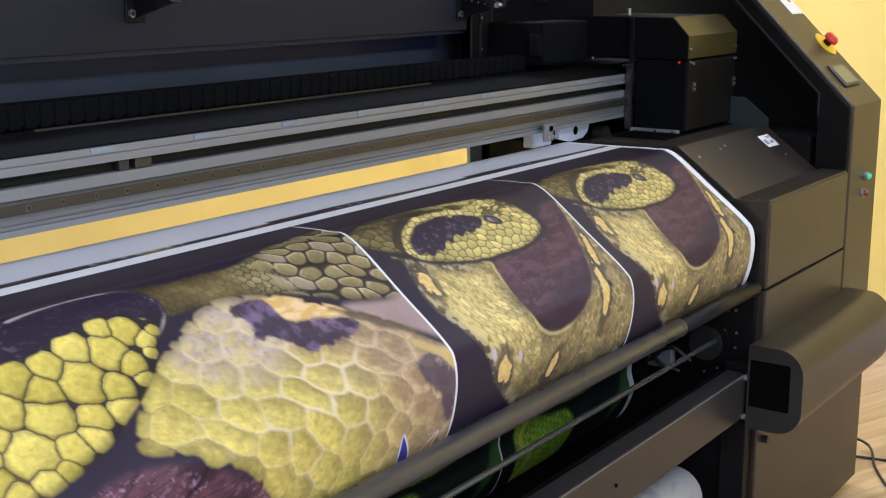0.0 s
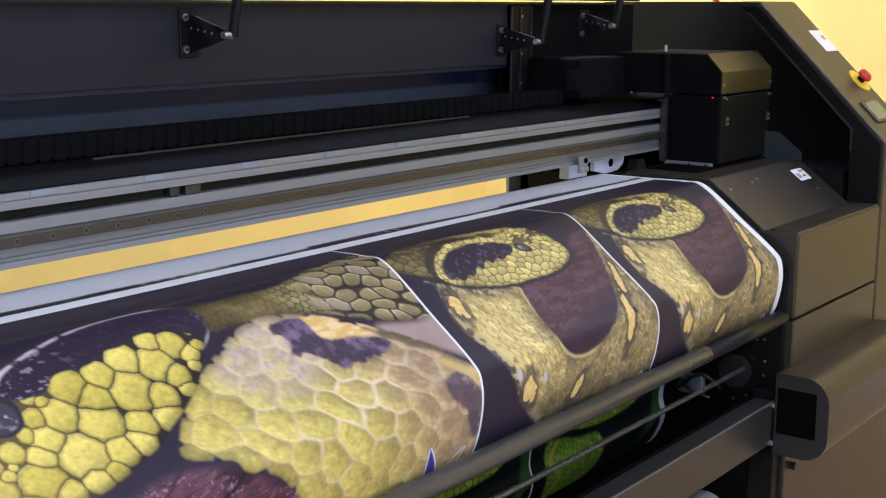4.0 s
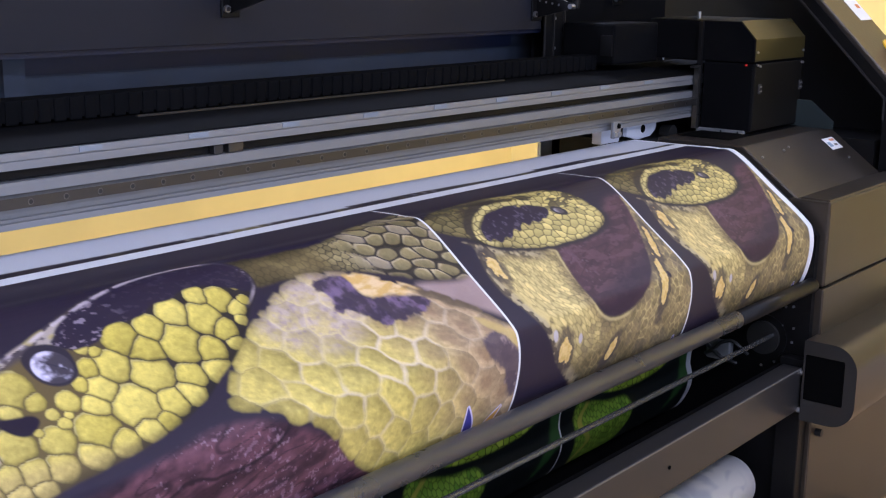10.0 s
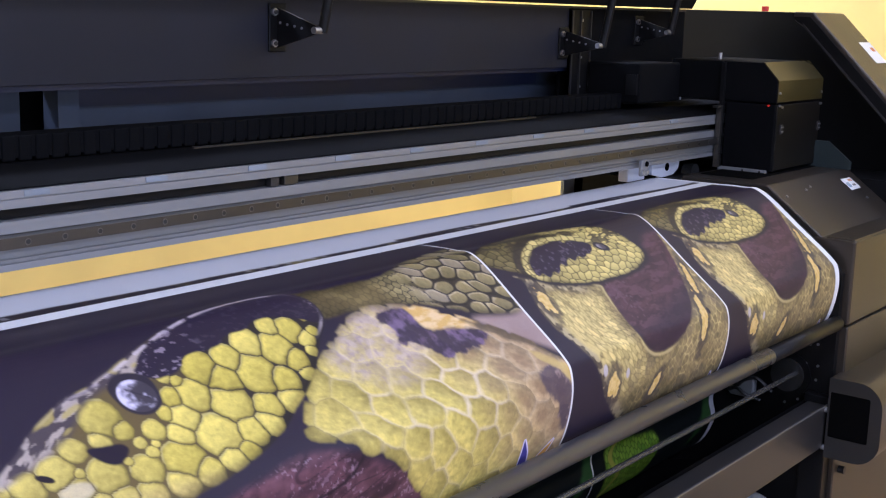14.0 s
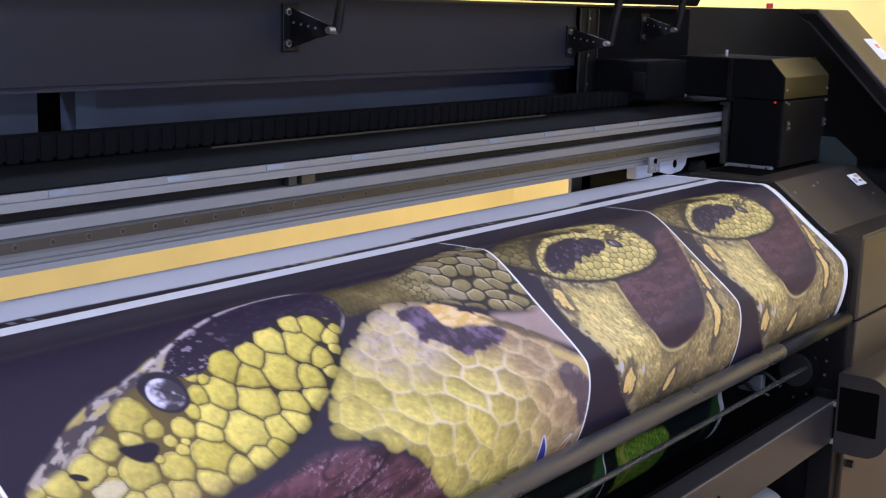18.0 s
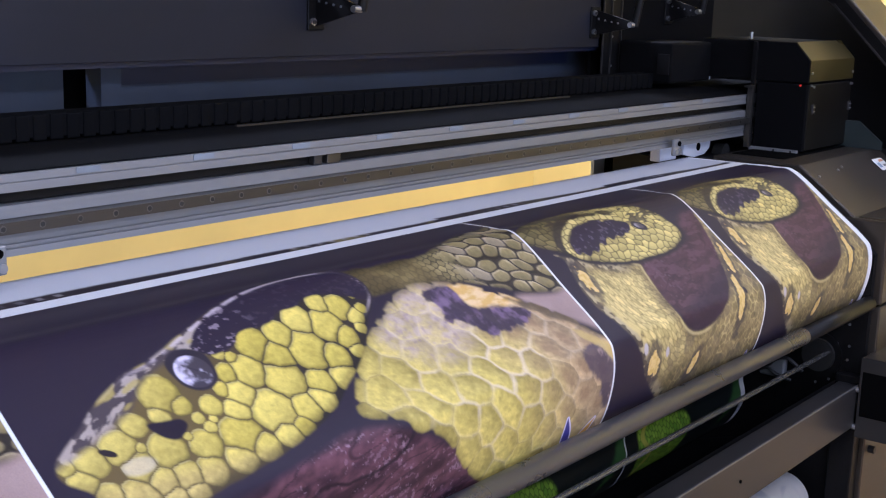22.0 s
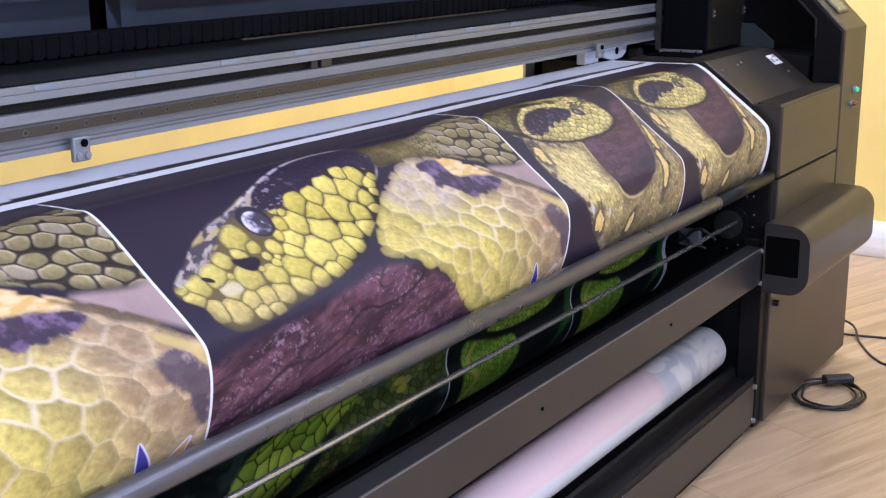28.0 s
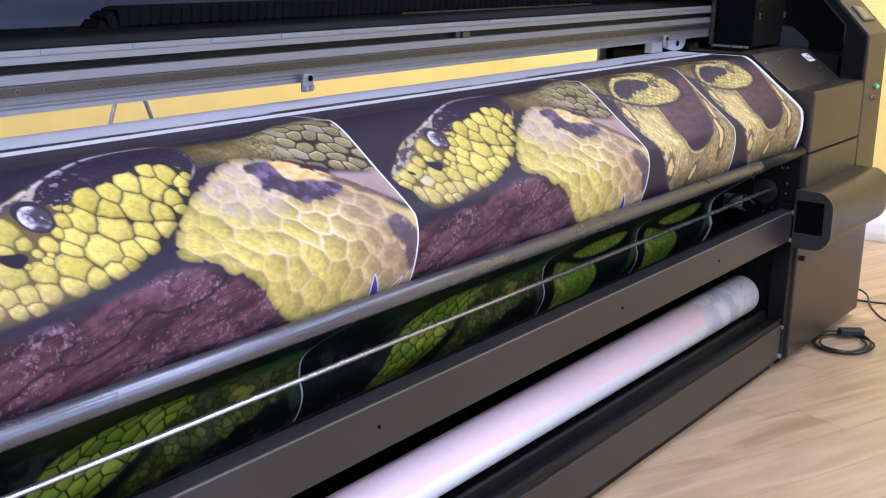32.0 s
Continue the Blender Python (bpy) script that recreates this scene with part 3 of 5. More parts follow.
    lay(c, ramp(ov, 0.0, 0.10), tint(ramp(grain2(u, v, 0.009, 58, 3) + 0.55 * ramp(0.267 - u + 0.4 * (0.265 - v), -0.022, 0.026), 0.55, 1.15), (0.050, 0.044, 0.045), (0.62, 0.61, 0.60)))
    lay(c, 0.8 * ramp(0.0022 - np.abs((u - 0.275) * 0.8 - (v - 0.270)), 0.0, 0.0015) * ramp(ov, 0.25, 0.5), (0.03, 0.025, 0.03))
    lay(col, ramp(m, -0.003, 0.003), c)
    return col


def narrow_panel(u, v):
    """The narrow picture as plain scaled shapes: a small oval over a broad loop round red rock."""
    col = np.zeros(u.shape + (3,))
    col[...] = NIGHT
    wob = 0.010 * (grain2(u, v, 0.025, 61) - 0.5)
    m = inside([(0.24, 0.29), (0.47, 0.28), (0.51, 0.235), (0.575, 0.21), (0.62, 0.245), (0.55, 0.37), (0.47, 0.44), (0.38, 0.485), (0.28, 0.47), (0.22, 0.36)], u, v)
    rock = bark(u, v * 0.8 + 0.1, 62) * 0.40 + np.array((0.036, 0.017, 0.019))
    lay(rock, 0.55 * ramp(grain2(u * 0.5, v * 1.3, 0.016, 96, 3), 0.56, 0.68), (0.125, 0.062, 0.066))
    lay(rock, ramp(v + 0.3 * u, 0.49, 0.54) * 0.8, (0.024, 0.015, 0.026))
    lay(col, ramp(m, -0.01, 0.02), rock)
    # broad loop of fine scales running along it
    m = inside([(0.045, 0.238), (0.060, 0.258), (0.043, 0.305), (0.036, 0.358), (0.049, 0.392), (0.063, 0.430), (0.083, 0.460), (0.113, 0.520), (0.190, 0.590), (0.28, 0.632), (0.40, 0.645), (0.52, 0.622), (0.61, 0.56), (0.64, 0.45), (0.64, 0.22), (0.602, 0.225), (0.592, 0.250), (0.570, 0.300), (0.532, 0.354), (0.490, 0.405), (0.445, 0.438), (0.395, 0.462), (0.335, 0.475), (0.280, 0.466), (0.252, 0.440), (0.247, 0.385), (0.262, 0.330), (0.262, 0.300), (0.180, 0.280), (0.10, 0.255)], u, v) + 0.4 * wob
    ang = np.arctan2(v - 0.30, u - 0.385)
    rad = np.hypot(u - 0.385, v - 0.30)
    e, r, dx, dy = scales(ang * 0.20 + 0.004 * np.sin(rad * 90), rad + 0.004 * np.sin(ang * 13), 0.0088, 2.5, 0.22, 0.5, 63)
    bu, bv = u + 0.005 * np.sin(v * 50) + 0.010 * (grain2(u, v, 0.02, 91, 2) - 0.5), v + 0.010 * (grain2(u, v, 0.02, 92, 2) - 0.5)
    eb, rb, _, _ = scales(bu, bv, 0.0150, 1.70, -0.75, 0.5, 67)
    vein = grain2(0.35 * (u + 0.75 * v), 1.3 * (v - 0.9 * u), 0.006, 93, 3)
    right = ramp(u, 0.30, 0.50)
    mid = ramp(m, 0.0, 0.055)
    c = tint(mid, (0.23, 0.185, 0.060), (0.66, 0.555, 0.165))
    left = c * (0.70 + 0.45 * r[..., None]) * (0.60 + 0.40 * ramp(e, 0.02, 0.28)[..., None])
    flow = grain2(ang * 0.12, rad + 0.12 * ang, 0.006, 69, 3)
    left = left * (0.70 + 0.6 * flow)[..., None]
    net = np.maximum(right, ramp(v + 0.3 * u, 0.56, 0.62))
    thread = 1 - (1 - ramp(eb, 0.04, 0.26)) * (0.25 + 0.75 * ramp(grain2(u, v, 0.03, 94, 2), 0.35, 0.65))
    cell = tint(thread, (0.45, 0.375, 0.125), (0.255, 0.208, 0.072)) * (0.72 + 0.5 * rb[..., None]) * (0.62 + 0.76 * vein)[..., None]
    lay(cell, 0.55 * ramp(grain2(u + 0.5 * v, v - 0.5 * u, 0.022, 95, 3), 0.52, 0.64) * ramp(0.44 - v, 0.0, 0.06), (0.085, 0.070, 0.045))
    cell = cell * (0.62 + 0.38 * ramp(0.62 - v, 0.0, 0.14))[..., None]
    c = left * (1 - net[..., None]) + cell * net[..., None]
    c = c * (0.76 + 0.48 * grain2(u, v, 0.018, 64)[..., None])
    rimw = ramp(0.034 - m, 0.0, 0.02) * ramp(0.24 - u, 0.0, 0.05)
    spots = grain2(u, v, 0.013, 66, 2)
    lay(c, 0.72 * rimw, tint(ramp(spots, 0.46, 0.60), (0.050, 0.042, 0.034), (0.50, 0.44, 0.20)))
    bright = ramp(0.016 - np.abs(m - 0.028), 0.0, 0.012) * ramp(0.16 - u, 0.0, 0.03) * ramp(v, 0.36, 0.40) * ramp(0.47 - v, 0.0, 0.02)
    lay(c, 0.8 * bright * ramp(spots, 0.30, 0.50), (0.66, 0.55, 0.16))
    low = ramp(v - 0.12 * ramp(u, 0.3, 0.5), 0.46, 0.56)
    c = c * (1 - 0.28 * low)[..., None]
    dusk = ramp(grain2(u, v, 0.035, 68, 3), 0.48, 0.66)
    lay(c, 0.42 * dusk * ramp(u + v, 0.60, 0.75), (0.10, 0.082, 0.052))
    for k, (su, sv, ru, rv, tn) in enumerate(((0.074, 0.305, 0.014, 0.030, 0.0), (0.139, 0.504, 0.019, 0.026, -0.15), (0.306, 0.541, 0.012, 0.025, 0.65), (0.504, 0.440, 0.012, 0.055, 0.40), (0.565, 0.350, 0.008, 0.045, 0.45))):
        a, b = (u - su) * math.cos(tn) + (v - sv) * math.sin(tn), -(u - su) * math.sin(tn) + (v - sv) * math.cos(tn)
        d = 1 - np.hypot(a / ru, b / rv) + 1.1 * (grain2(u, v, 0.014, 70 + k, 3) - 0.5)
        lay(c, 0.80 * ramp(d, -1.1, -0.35), (0.060, 0.050, 0.036))
        lay(c, ramp(d, -0.04, 0.06), tint(ramp(grain2(u, v, 0.006, 76), 0.3, 0.7), (0.60, 0.43, 0.095), (0.72, 0.56, 0.17)))
    for bu, bv, ru in ((0.109, 0.470, 0.008), (0.187, 0.491, 0.007), (0.530, 0.432, 0.006)):
        d = 1 - np.hypot((u - bu) / ru, (v - bv) / (1.5 * ru))
        lay(c, ramp(d, -0.1, 0.3), (0.50, 0.48, 0.38) if ru > 0.0065 else (0.03, 0.025, 0.03))
    inner = ramp(0.012 - m, 0.0, 0.006) * ramp(m, 0.001, 0.004) * ramp(u, 0.24, 0.25) * ramp(0.40 - u, 0.0, 0.06)
    lay(c, 0.6 * inner, (0.64, 0.56, 0.20))
    lay(col, ramp(m, -0.003, 0.006), c)
    # small oval: olive behind, yellow in front, a dark patch ringed by pale scales
    m = inside([(0.000, 0.172), (0.05, 0.148), (0.118, 0.134), (0.226, 0.128), (0.304, 0.140), (0.394, 0.158), (0.450, 0.187), (0.486, 0.228), (0.486, 0.268), (0.430, 0.290), (0.330, 0.298), (0.223, 0.292), (0.142, 0.274), (0.100, 0.256), (0.060, 0.232), (0.020, 0.214), (-0.01, 0.195)], u, v) + 0.5 * wob
    e, r, dx, dy = scales(u + 0.006 * np.sin(v * 70), v + 0.004 * np.sin(u * 50), 0.0165, 1.45, 0.25, 0.5, 81)
    front = ramp(u + 0.9 * (v - 0.22), 0.10, 0.30)
    c = tint(front, (0.175, 0.150, 0.045), (0.60, 0.52, 0.135))
    c = c * (0.72 + 0.5 * r[..., None]) * (0.28 + 0.72 * ramp(e, 0.02, 0.22)[..., None]) * (0.85 + 0.3 * ramp(-dy, -0.4, 0.5)[..., None])
    lay(c, 0.88 * ramp(grain2(u * 0.5 + v, v * 1.4 - 0.25 * u, 0.013, 84, 2), 0.50, 0.58) * ramp(0.210 - v + 0.13 * (u - 0.2), 0.0, 0.03), (0.045, 0.038, 0.020))
    mk = inside([(0.112, 0.226), (0.150, 0.198), (0.206, 0.184), (0.264, 0.187), (0.330, 0.203), (0.340, 0.220), (0.292, 0.236), (0.230, 0.236), (0.190, 0.248), (0.163, 0.256), (0.118, 0.250)], u, v)
    tooth = 0.010 * (grain2(u, v, 0.018, 86, 2) - 0.5) + 0.004 * np.sin((u + 0.5 * v) * 190) * ramp(v - 0.20, 0.0, 0.03)
    bead = (0.30 + 0.70 * ramp(e, 0.02, 0.25)) * (0.75 + 0.4 * r)
    above = ramp(0.222 - v + 0.05 * ramp(0.16 - u, 0.0, 0.04), -0.006, 0.008) * ramp(0.345 - u, 0.0, 0.03)
    lay(c, 0.9 * ramp(mk, -0.040, -0.032) * (1 - ramp(mk, -0.020, -0.016)) * above * ramp(grain2(u, v * 0, 0.03, 85, 2), 0.35, 0.5), (0.034, 0.028, 0.018))
    lay(c, ramp(mk + 0.006 * (r - 0.5), -0.019, -0.014) * (1 - ramp(mk, -0.005, -0.001)) * above, np.array((0.64, 0.56, 0.16)) * bead[..., None])
    lay(c, ramp(mk + tooth, -0.003, 0.002), tint(ramp(grain2(u, v, 0.010, 83, 3), 0.62, 0.74), (0.022, 0.015, 0.026), (0.085, 0.070, 0.085)))
    d = 1 - np.hypot((u - 0.372) / 0.018, (v - 0.222 - 0.3 * (u - 0.372)) / 0.010)
    lay(c, ramp(d, -0.35, -0.1), (0.03, 0.025, 0.025))
    lay(c, ramp(d, 0.15, 0.45), tint(ramp(u, 0.355, 0.375), (0.42, 0.42, 0.40), (0.09, 0.08, 0.07)))
    c = c * (0.50 + 0.50 * ramp(m, 0.0, 0.012))[..., None]
    lay(col, ramp(m, -0.014, -0.002) * ramp(v - 0.22, 0.0, 0.03), (0.020, 0.016, 0.016))
    lay(col, ramp(m, -0.002, 0.003), c)
    leaves(col, u, v, LEAVES_NARROW)
    return col


def green_wide(u, v):
    """The hanging older print below, wide panel: plain green scaled shapes on black."""
    col = np.zeros(u.shape + (3,))
    col[...] = (0.006, 0.010, 0.008)
    leaf = grain2(u, v, 0.03, 91)
    # dull bank with mottling, and rows of small dark-green scales over it
    m = inside([(0.70, 0.93), (0.85, 0.90), (1.14, 0.93), (1.14, 1.00), (0.95, 1.04), (0.80, 1.07), (0.62, 1.12), (0.55, 1.16), (0.56, 1.08), (0.66, 1.01)], u, v) + 0.03 * (leaf - 0.5)
    e, r, dx, dy = scales(u, v, 0.020, 1.3, 0.4, 0.9, 92)
    c = tint(r, (0.045, 0.075, 0.014), (0.20, 0.23, 0.045)) * (0.35 + 0.65 * ramp(e, 0.02, 0.3))[..., None] * (0.35 + 1.2 * leaf[..., None])
    lay(col, ramp(m, -0.006, 0.012), c)
    m = inside([(0.84, 0.90), (0.95, 0.90), (1.14, 0.90), (1.14, 0.965), (1.02, 0.955), (0.90, 0.945)], u, v)
    e, r, dx, dy = scales(u, v, 0.017, 1.35, -0.2, 0.5, 94)
    c = tint(r, (0.030, 0.105, 0.018), (0.080, 0.210, 0.035)) * (0.15 + 0.85 * ramp(e, 0.03, 0.20))[..., None] * (1.2 - 0.6 * ramp(dy, -0.3, 0.5)[..., None])
    lay(col, ramp(m, -0.004, 0.008), c)
    # bright green oval of long scales
    m = inside([(0.26, 1.12), (0.34, 1.02), (0.43, 0.965), (0.56, 0.925), (0.68, 0.915), (0.745, 0.935), (0.72, 0.975), (0.62, 1.015), (0.50, 1.07), (0.38, 1.13)], u, v) + 0.010 * (leaf - 0.5)
    e, r, dx, dy = scales(u, v + 0.006 * np.sin(u * 40), 0.026, 1.75, -0.42, 0.55, 93)
    c = tint(r, (0.20, 0.33, 0.018), (0.42, 0.52, 0.05)) * (0.10 + 0.90 * ramp(e, 0.03, 0.18))[..., None] * (1.15 - 0.5 * ramp(dy, -0.2, 0.5)[..., None])
    c = c * (0.45 + 0.55 * ramp(0.06 - np.abs(v - 0.985 + 0.22 * (u - 0.55)), -0.02, 0.03))[..., None]
    lay(col, ramp(m, -0.003, 0.006), c)
    for bu, bv in ((0.885, 0.975), (0.915, 0.982), (0.897, 0.996)):
        d = 1 - np.hypot((u - bu) / 0.024, (v - bv) / 0.011) + 0.5 * (leaf - 0.5)
        lay(col, ramp(d, 0, 0.3), (0.42, 0.38, 0.05))
    d = grain2(u, v, 0.05, 95)
    lay(col, 0.35 * ramp(d, 0.60, 0.75), (0.08, 0.13, 0.09))
    lay(col, 0.8 * ramp(grain2(u, v, 0.02, 103), 0.72, 0.78) * ramp(v, 1.05, 1.09), (0.30, 0.03, 0.03))
    return col


def green_narrow(u, v):
    """The same for the narrow panels."""
    col = np.zeros(u.shape + (3,))
    col[...] = (0.006, 0.009, 0.008)
    m = inside([(0.07, 0.97), (0.13, 0.975), (0.22, 0.995), (0.30, 1.005), (0.32, 1.06), (0.26, 1.14), (0.10, 1.16), (0.06, 1.06)], u, v)
    e, r, dx, dy = scales(u, v, 0.012, 1.8, 1.2, 0.5, 96)
    c = tint(r, (0.11, 0.25, 0.02), (0.26, 0.43, 0.04)) * (0.35 + 0.65 * ramp(e, 0.02, 0.25))[..., None]
    lay(c, ramp(-np.abs(u - 0.105 - 0.02 * np.sin(v * 60)), -0.014, -0.006), (0.40, 0.38, 0.06))
    lay(col, ramp(m, -0.004, 0.01), c)
    m = inside([(0.17, 0.955), (0.28, 0.925), (0.415, 0.918), (0.505, 0.942), (0.48, 0.975), (0.355, 0.988), (0.225, 0.978)], u, v)
    e, r, dx, dy = scales(u, v, 0.017, 1.5, 0.2, 0.5, 97)
    c = tint(r, (0.20, 0.34, 0.02), (0.42, 0.54, 0.06)) * (0.10 + 0.90 * ramp(e, 0.03, 0.18))[..., None]
    lay(col, ramp(m, -0.003, 0.005), c)
    m = inside([(0.55, 0.90), (0.63, 0.90), (0.63, 1.02), (0.575, 1.06), (0.50, 1.11), (0.53, 1.05), (0.57, 1.0)], u, v) + 0.01 * (grain2(u, v, 0.02, 98) - 0.5)
    lay(col, ramp(m, -0.006, 0.01), (0.035, 0.10, 0.025))
    return col


# the sheet's way from the platen over the front edge, behind the bar and round the loop: y, z
PROF = np.array(smooth_line([(0.488, 1.121), (0.335, 1.1225), (0.24, 1.124), (0.185, 1.116), (0.08, 1.037), (0.0, 0.975), (-0.022, 0.945), (-0.025, 0.89), (-0.008, 0.82), (0.03, 0.765), (0.15, 0.69), (0.265, 0.605), (0.286, 0.55), (0.277, 0.505), (0.288, 0.46), (0.32, 0.412), (0.38, 0.38), (0.46, 0.37)], 10))
ARC = np.r_[0, np.cumsum(np.hypot(*np.diff(PROF, axis=0).T))]
ARC -= ARC[10]
PANELS = [(-4.430, 1.079, 0.009), (-3.351, 1.079, 0.0017), (-2.272, 1.079, 0.0017), (-1.193, 0.608, 0.0019), (-0.585, 0.630, 0.0019)]
FED = 0.030     # how far the print still has to run
svals = np.unique(np.round(np.r_[np.linspace(ARC[0], -0.10, 12), np.arange(-0.10, 0.60, 0.0017), np.linspace(0.60, 0.85, 16), np.arange(0.85, 1.115, 0.0026), np.linspace(1.115, ARC[-1], 8)], 5))


def print_colours(local, width, s, wide):
    u, v = np.meshgrid(local, s + FED, indexing="ij")
    col = np.zeros(u.shape + (3,))
    k = int(np.searchsorted(s + FED, 0.70))
    col[:, :k] = (wide_panel if wide else narrow_panel)(u[:, :k], v[:, :k])
    col[:, k:] = (green_wide if wide else green_narrow)(u[:, k:], v[:, k:])
    col[:, :k] *= (1.04, 0.965, 1.22)
    # thin white cut lines between the panels
    for d in (width - u, u):
        lay(col, 0.92 * ramp(0.0032 - d, 0.0, 0.0014) * ramp(v, 0.04, 0.06), (0.80, 0.81, 0.84))
    # white gap between two runs, and the start of the next one
    nxt = tint(ramp(grain2(u, v, 0.05, 99), 0.5, 0.8) * ramp(u / width, 0.35, 0.9), NIGHT, (0.20, 0.17, 0.06))
    mark = ramp(np.sin(u * 210), 0.2, 0.6) * ramp(grain2(u, v * 0, 0.12, 100), 0.55, 0.65) * ramp(-np.abs(v + 0.004), -0.008, -0.005)
    lay(nxt, 0.5 * mark, (0.45, 0.43, 0.45))
    ragged = -0.010 + 0.010 * ramp(u / width, 0.3, 0.8) - 0.008 * grain2(u, v, 0.25, 101, 2) - 0.004 * grain2(u, v * 3, 0.03, 102)
    # bare white vinyl, greyed in its colour for the shade under the beam
    lay(nxt, 1 - ramp(v, ragged - 0.005, ragged + 0.005), (0.60, 0.62, 0.68))
    col[...] = np.where((v < 0.046)[..., None], (0.80, 0.81, 0.84), col)
    col[...] = np.where((v < 0.010)[..., None], nxt, col)
    return col


def printed_banner():
    xs, cols = [], []
    for n, (x0, w, step) in enumerate(PANELS):
        local = np.linspace(0, w, max(2, int(round(w / step)) + 1))
        if n == len(PANELS) - 1:
            c = print_colours(local, 0.608, svals, False)
            c[local > w - 0.020] = (0.82, 0.83, 0.86)
        elif n and (w, step) == PANELS[n - 1][1:]:
            c = c0.copy()
        else:
            c = print_colours(local, w, svals, w > 1)
        c0 = c
        if n:
            local, c = local[1:], c[1:]
        xs.append(x0 + local)
        cols.append(c)
    xs, cols = np.concatenate(xs), np.concatenate(cols)
    y, z = np.interp(svals, ARC, PROF[:, 0]), np.interp(svals, ARC, PROF[:, 1])
    nx, ns = len(xs), len(svals)
    co = np.empty((nx, ns, 3))
    co[..., 0] = xs[:, None]
    co[..., 1], co[..., 2] = y, z
    # paper never lies quite flat
    wave = 0.0016 * np.sin(xs * 7.3 + 0.6)[:, None] + 0.001 * np.sin(xs * 17.0)[:, None]
    co[..., 1] -= wave * np.clip(svals / 0.4, 0, 1)
    idx = np.arange(nx * ns).reshape(nx, ns)
    quads = np.stack([idx[:-1, :-1], idx[:-1, 1:], idx[1:, 1:], idx[1:, :-1]], -1).reshape(-1, 4)
    me = bpy.data.meshes.new("printed_banner")
    me.vertices.add(nx * ns)
    me.vertices.foreach_set("co", co.ravel())
    me.loops.add(quads.size)
    me.loops.foreach_set("vertex_index", quads.ravel())
    me.polygons.add(len(quads))
    me.polygons.foreach_set("loop_start", np.arange(0, quads.size, 4))
    me.update(calc_edges=True)
    at = me.color_attributes.new("ink", "FLOAT_COLOR", "POINT")
    at.data.foreach_set("color", np.concatenate([cols, np.ones(cols.shape[:2] + (1,))], -1).astype(np.float32).ravel())
    me.polygons.foreach_set("use_smooth", np.ones(len(quads), bool))
    k = Nodes("printed_vinyl")
    ink = k.add("ShaderNodeAttribute", attribute_name="ink").outputs["Color"]
    n = k.noise(420.0, 3.0, k.world_place())
    k.set(Base_Color=k.mix(k.math("MULTIPLY", n, 0.25), ink, rgb(0.02, 0.018, 0.025)), Roughness=0.45, Specular_IOR_Level=0.16)
    k.bump(k.noise(60.0, 2.0, k.world_place()), 0.03, 0.002)
    me.materials.append(k.m)
    return tagged(new("printed_banner", me), "wide vinyl banner with yellow scaled shapes on dark purple", "banner")


printed_banner()


# fill lamp with an added panel round it; neither is in view
def added_ceiling_lamp(x, y, sx, sy, power):
    d = bpy.data.lights.new("ceiling_fill_light", "AREA")
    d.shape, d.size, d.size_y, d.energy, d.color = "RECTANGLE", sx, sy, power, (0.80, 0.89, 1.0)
    ob = new("ceiling_fill_light", d)
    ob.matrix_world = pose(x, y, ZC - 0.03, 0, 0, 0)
    lamp = tagged(holder("added_ceiling_panel", (x, y, ZC)), "unseen flat white ceiling panel added for a fill light", "ceiling light", "ceiling lights")
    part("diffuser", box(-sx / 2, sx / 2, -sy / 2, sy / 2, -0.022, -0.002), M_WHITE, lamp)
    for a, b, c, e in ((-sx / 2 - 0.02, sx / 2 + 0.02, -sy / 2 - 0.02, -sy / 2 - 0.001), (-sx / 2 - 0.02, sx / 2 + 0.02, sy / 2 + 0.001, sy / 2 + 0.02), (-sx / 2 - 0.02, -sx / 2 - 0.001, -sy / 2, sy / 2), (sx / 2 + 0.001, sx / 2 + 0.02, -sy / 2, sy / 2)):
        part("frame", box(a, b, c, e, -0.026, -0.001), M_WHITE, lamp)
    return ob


# unseen fill lamps; the rear and east ones brighten the yellow walls
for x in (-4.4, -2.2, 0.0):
    added_ceiling_lamp(x, -2.6, 1.4, 0.6, 46 if x < -1 else 30)
    added_ceiling_lamp(x, -0.9, 1.4, 0.6, 25 if x < -1 else 12)
added_ceiling_lamp(1.75, -0.9, 0.6, 1.6, 20)
added_ceiling_lamp(-3.4, 1.85, 1.8, 0.4, 60)
added_ceiling_lamp(-0.9, 1.85, 1.8, 0.4, 60)
added_ceiling_lamp(1.5, 1.75, 1.2, 0.5, 60)
# fill lamp in the added window, brightens the printer's lower front
d = bpy.data.lights.new("window_fill_light", "AREA")
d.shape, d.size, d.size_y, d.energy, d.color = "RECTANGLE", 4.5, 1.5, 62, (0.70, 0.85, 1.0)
new("window_fill_light", d).matrix_world = pose(-2.4, Y0 - 0.03, 1.55, 90, 0, 0)

# ---- printer ----
LEFT = -4.6
printer = tagged(holder("wide_format_printer"), "large black and bronze-grey wide-format printer with its lid open", "printer")

# guide beam: aluminium extrusion with a slot, a steel rail and grooves
BY = 0.446
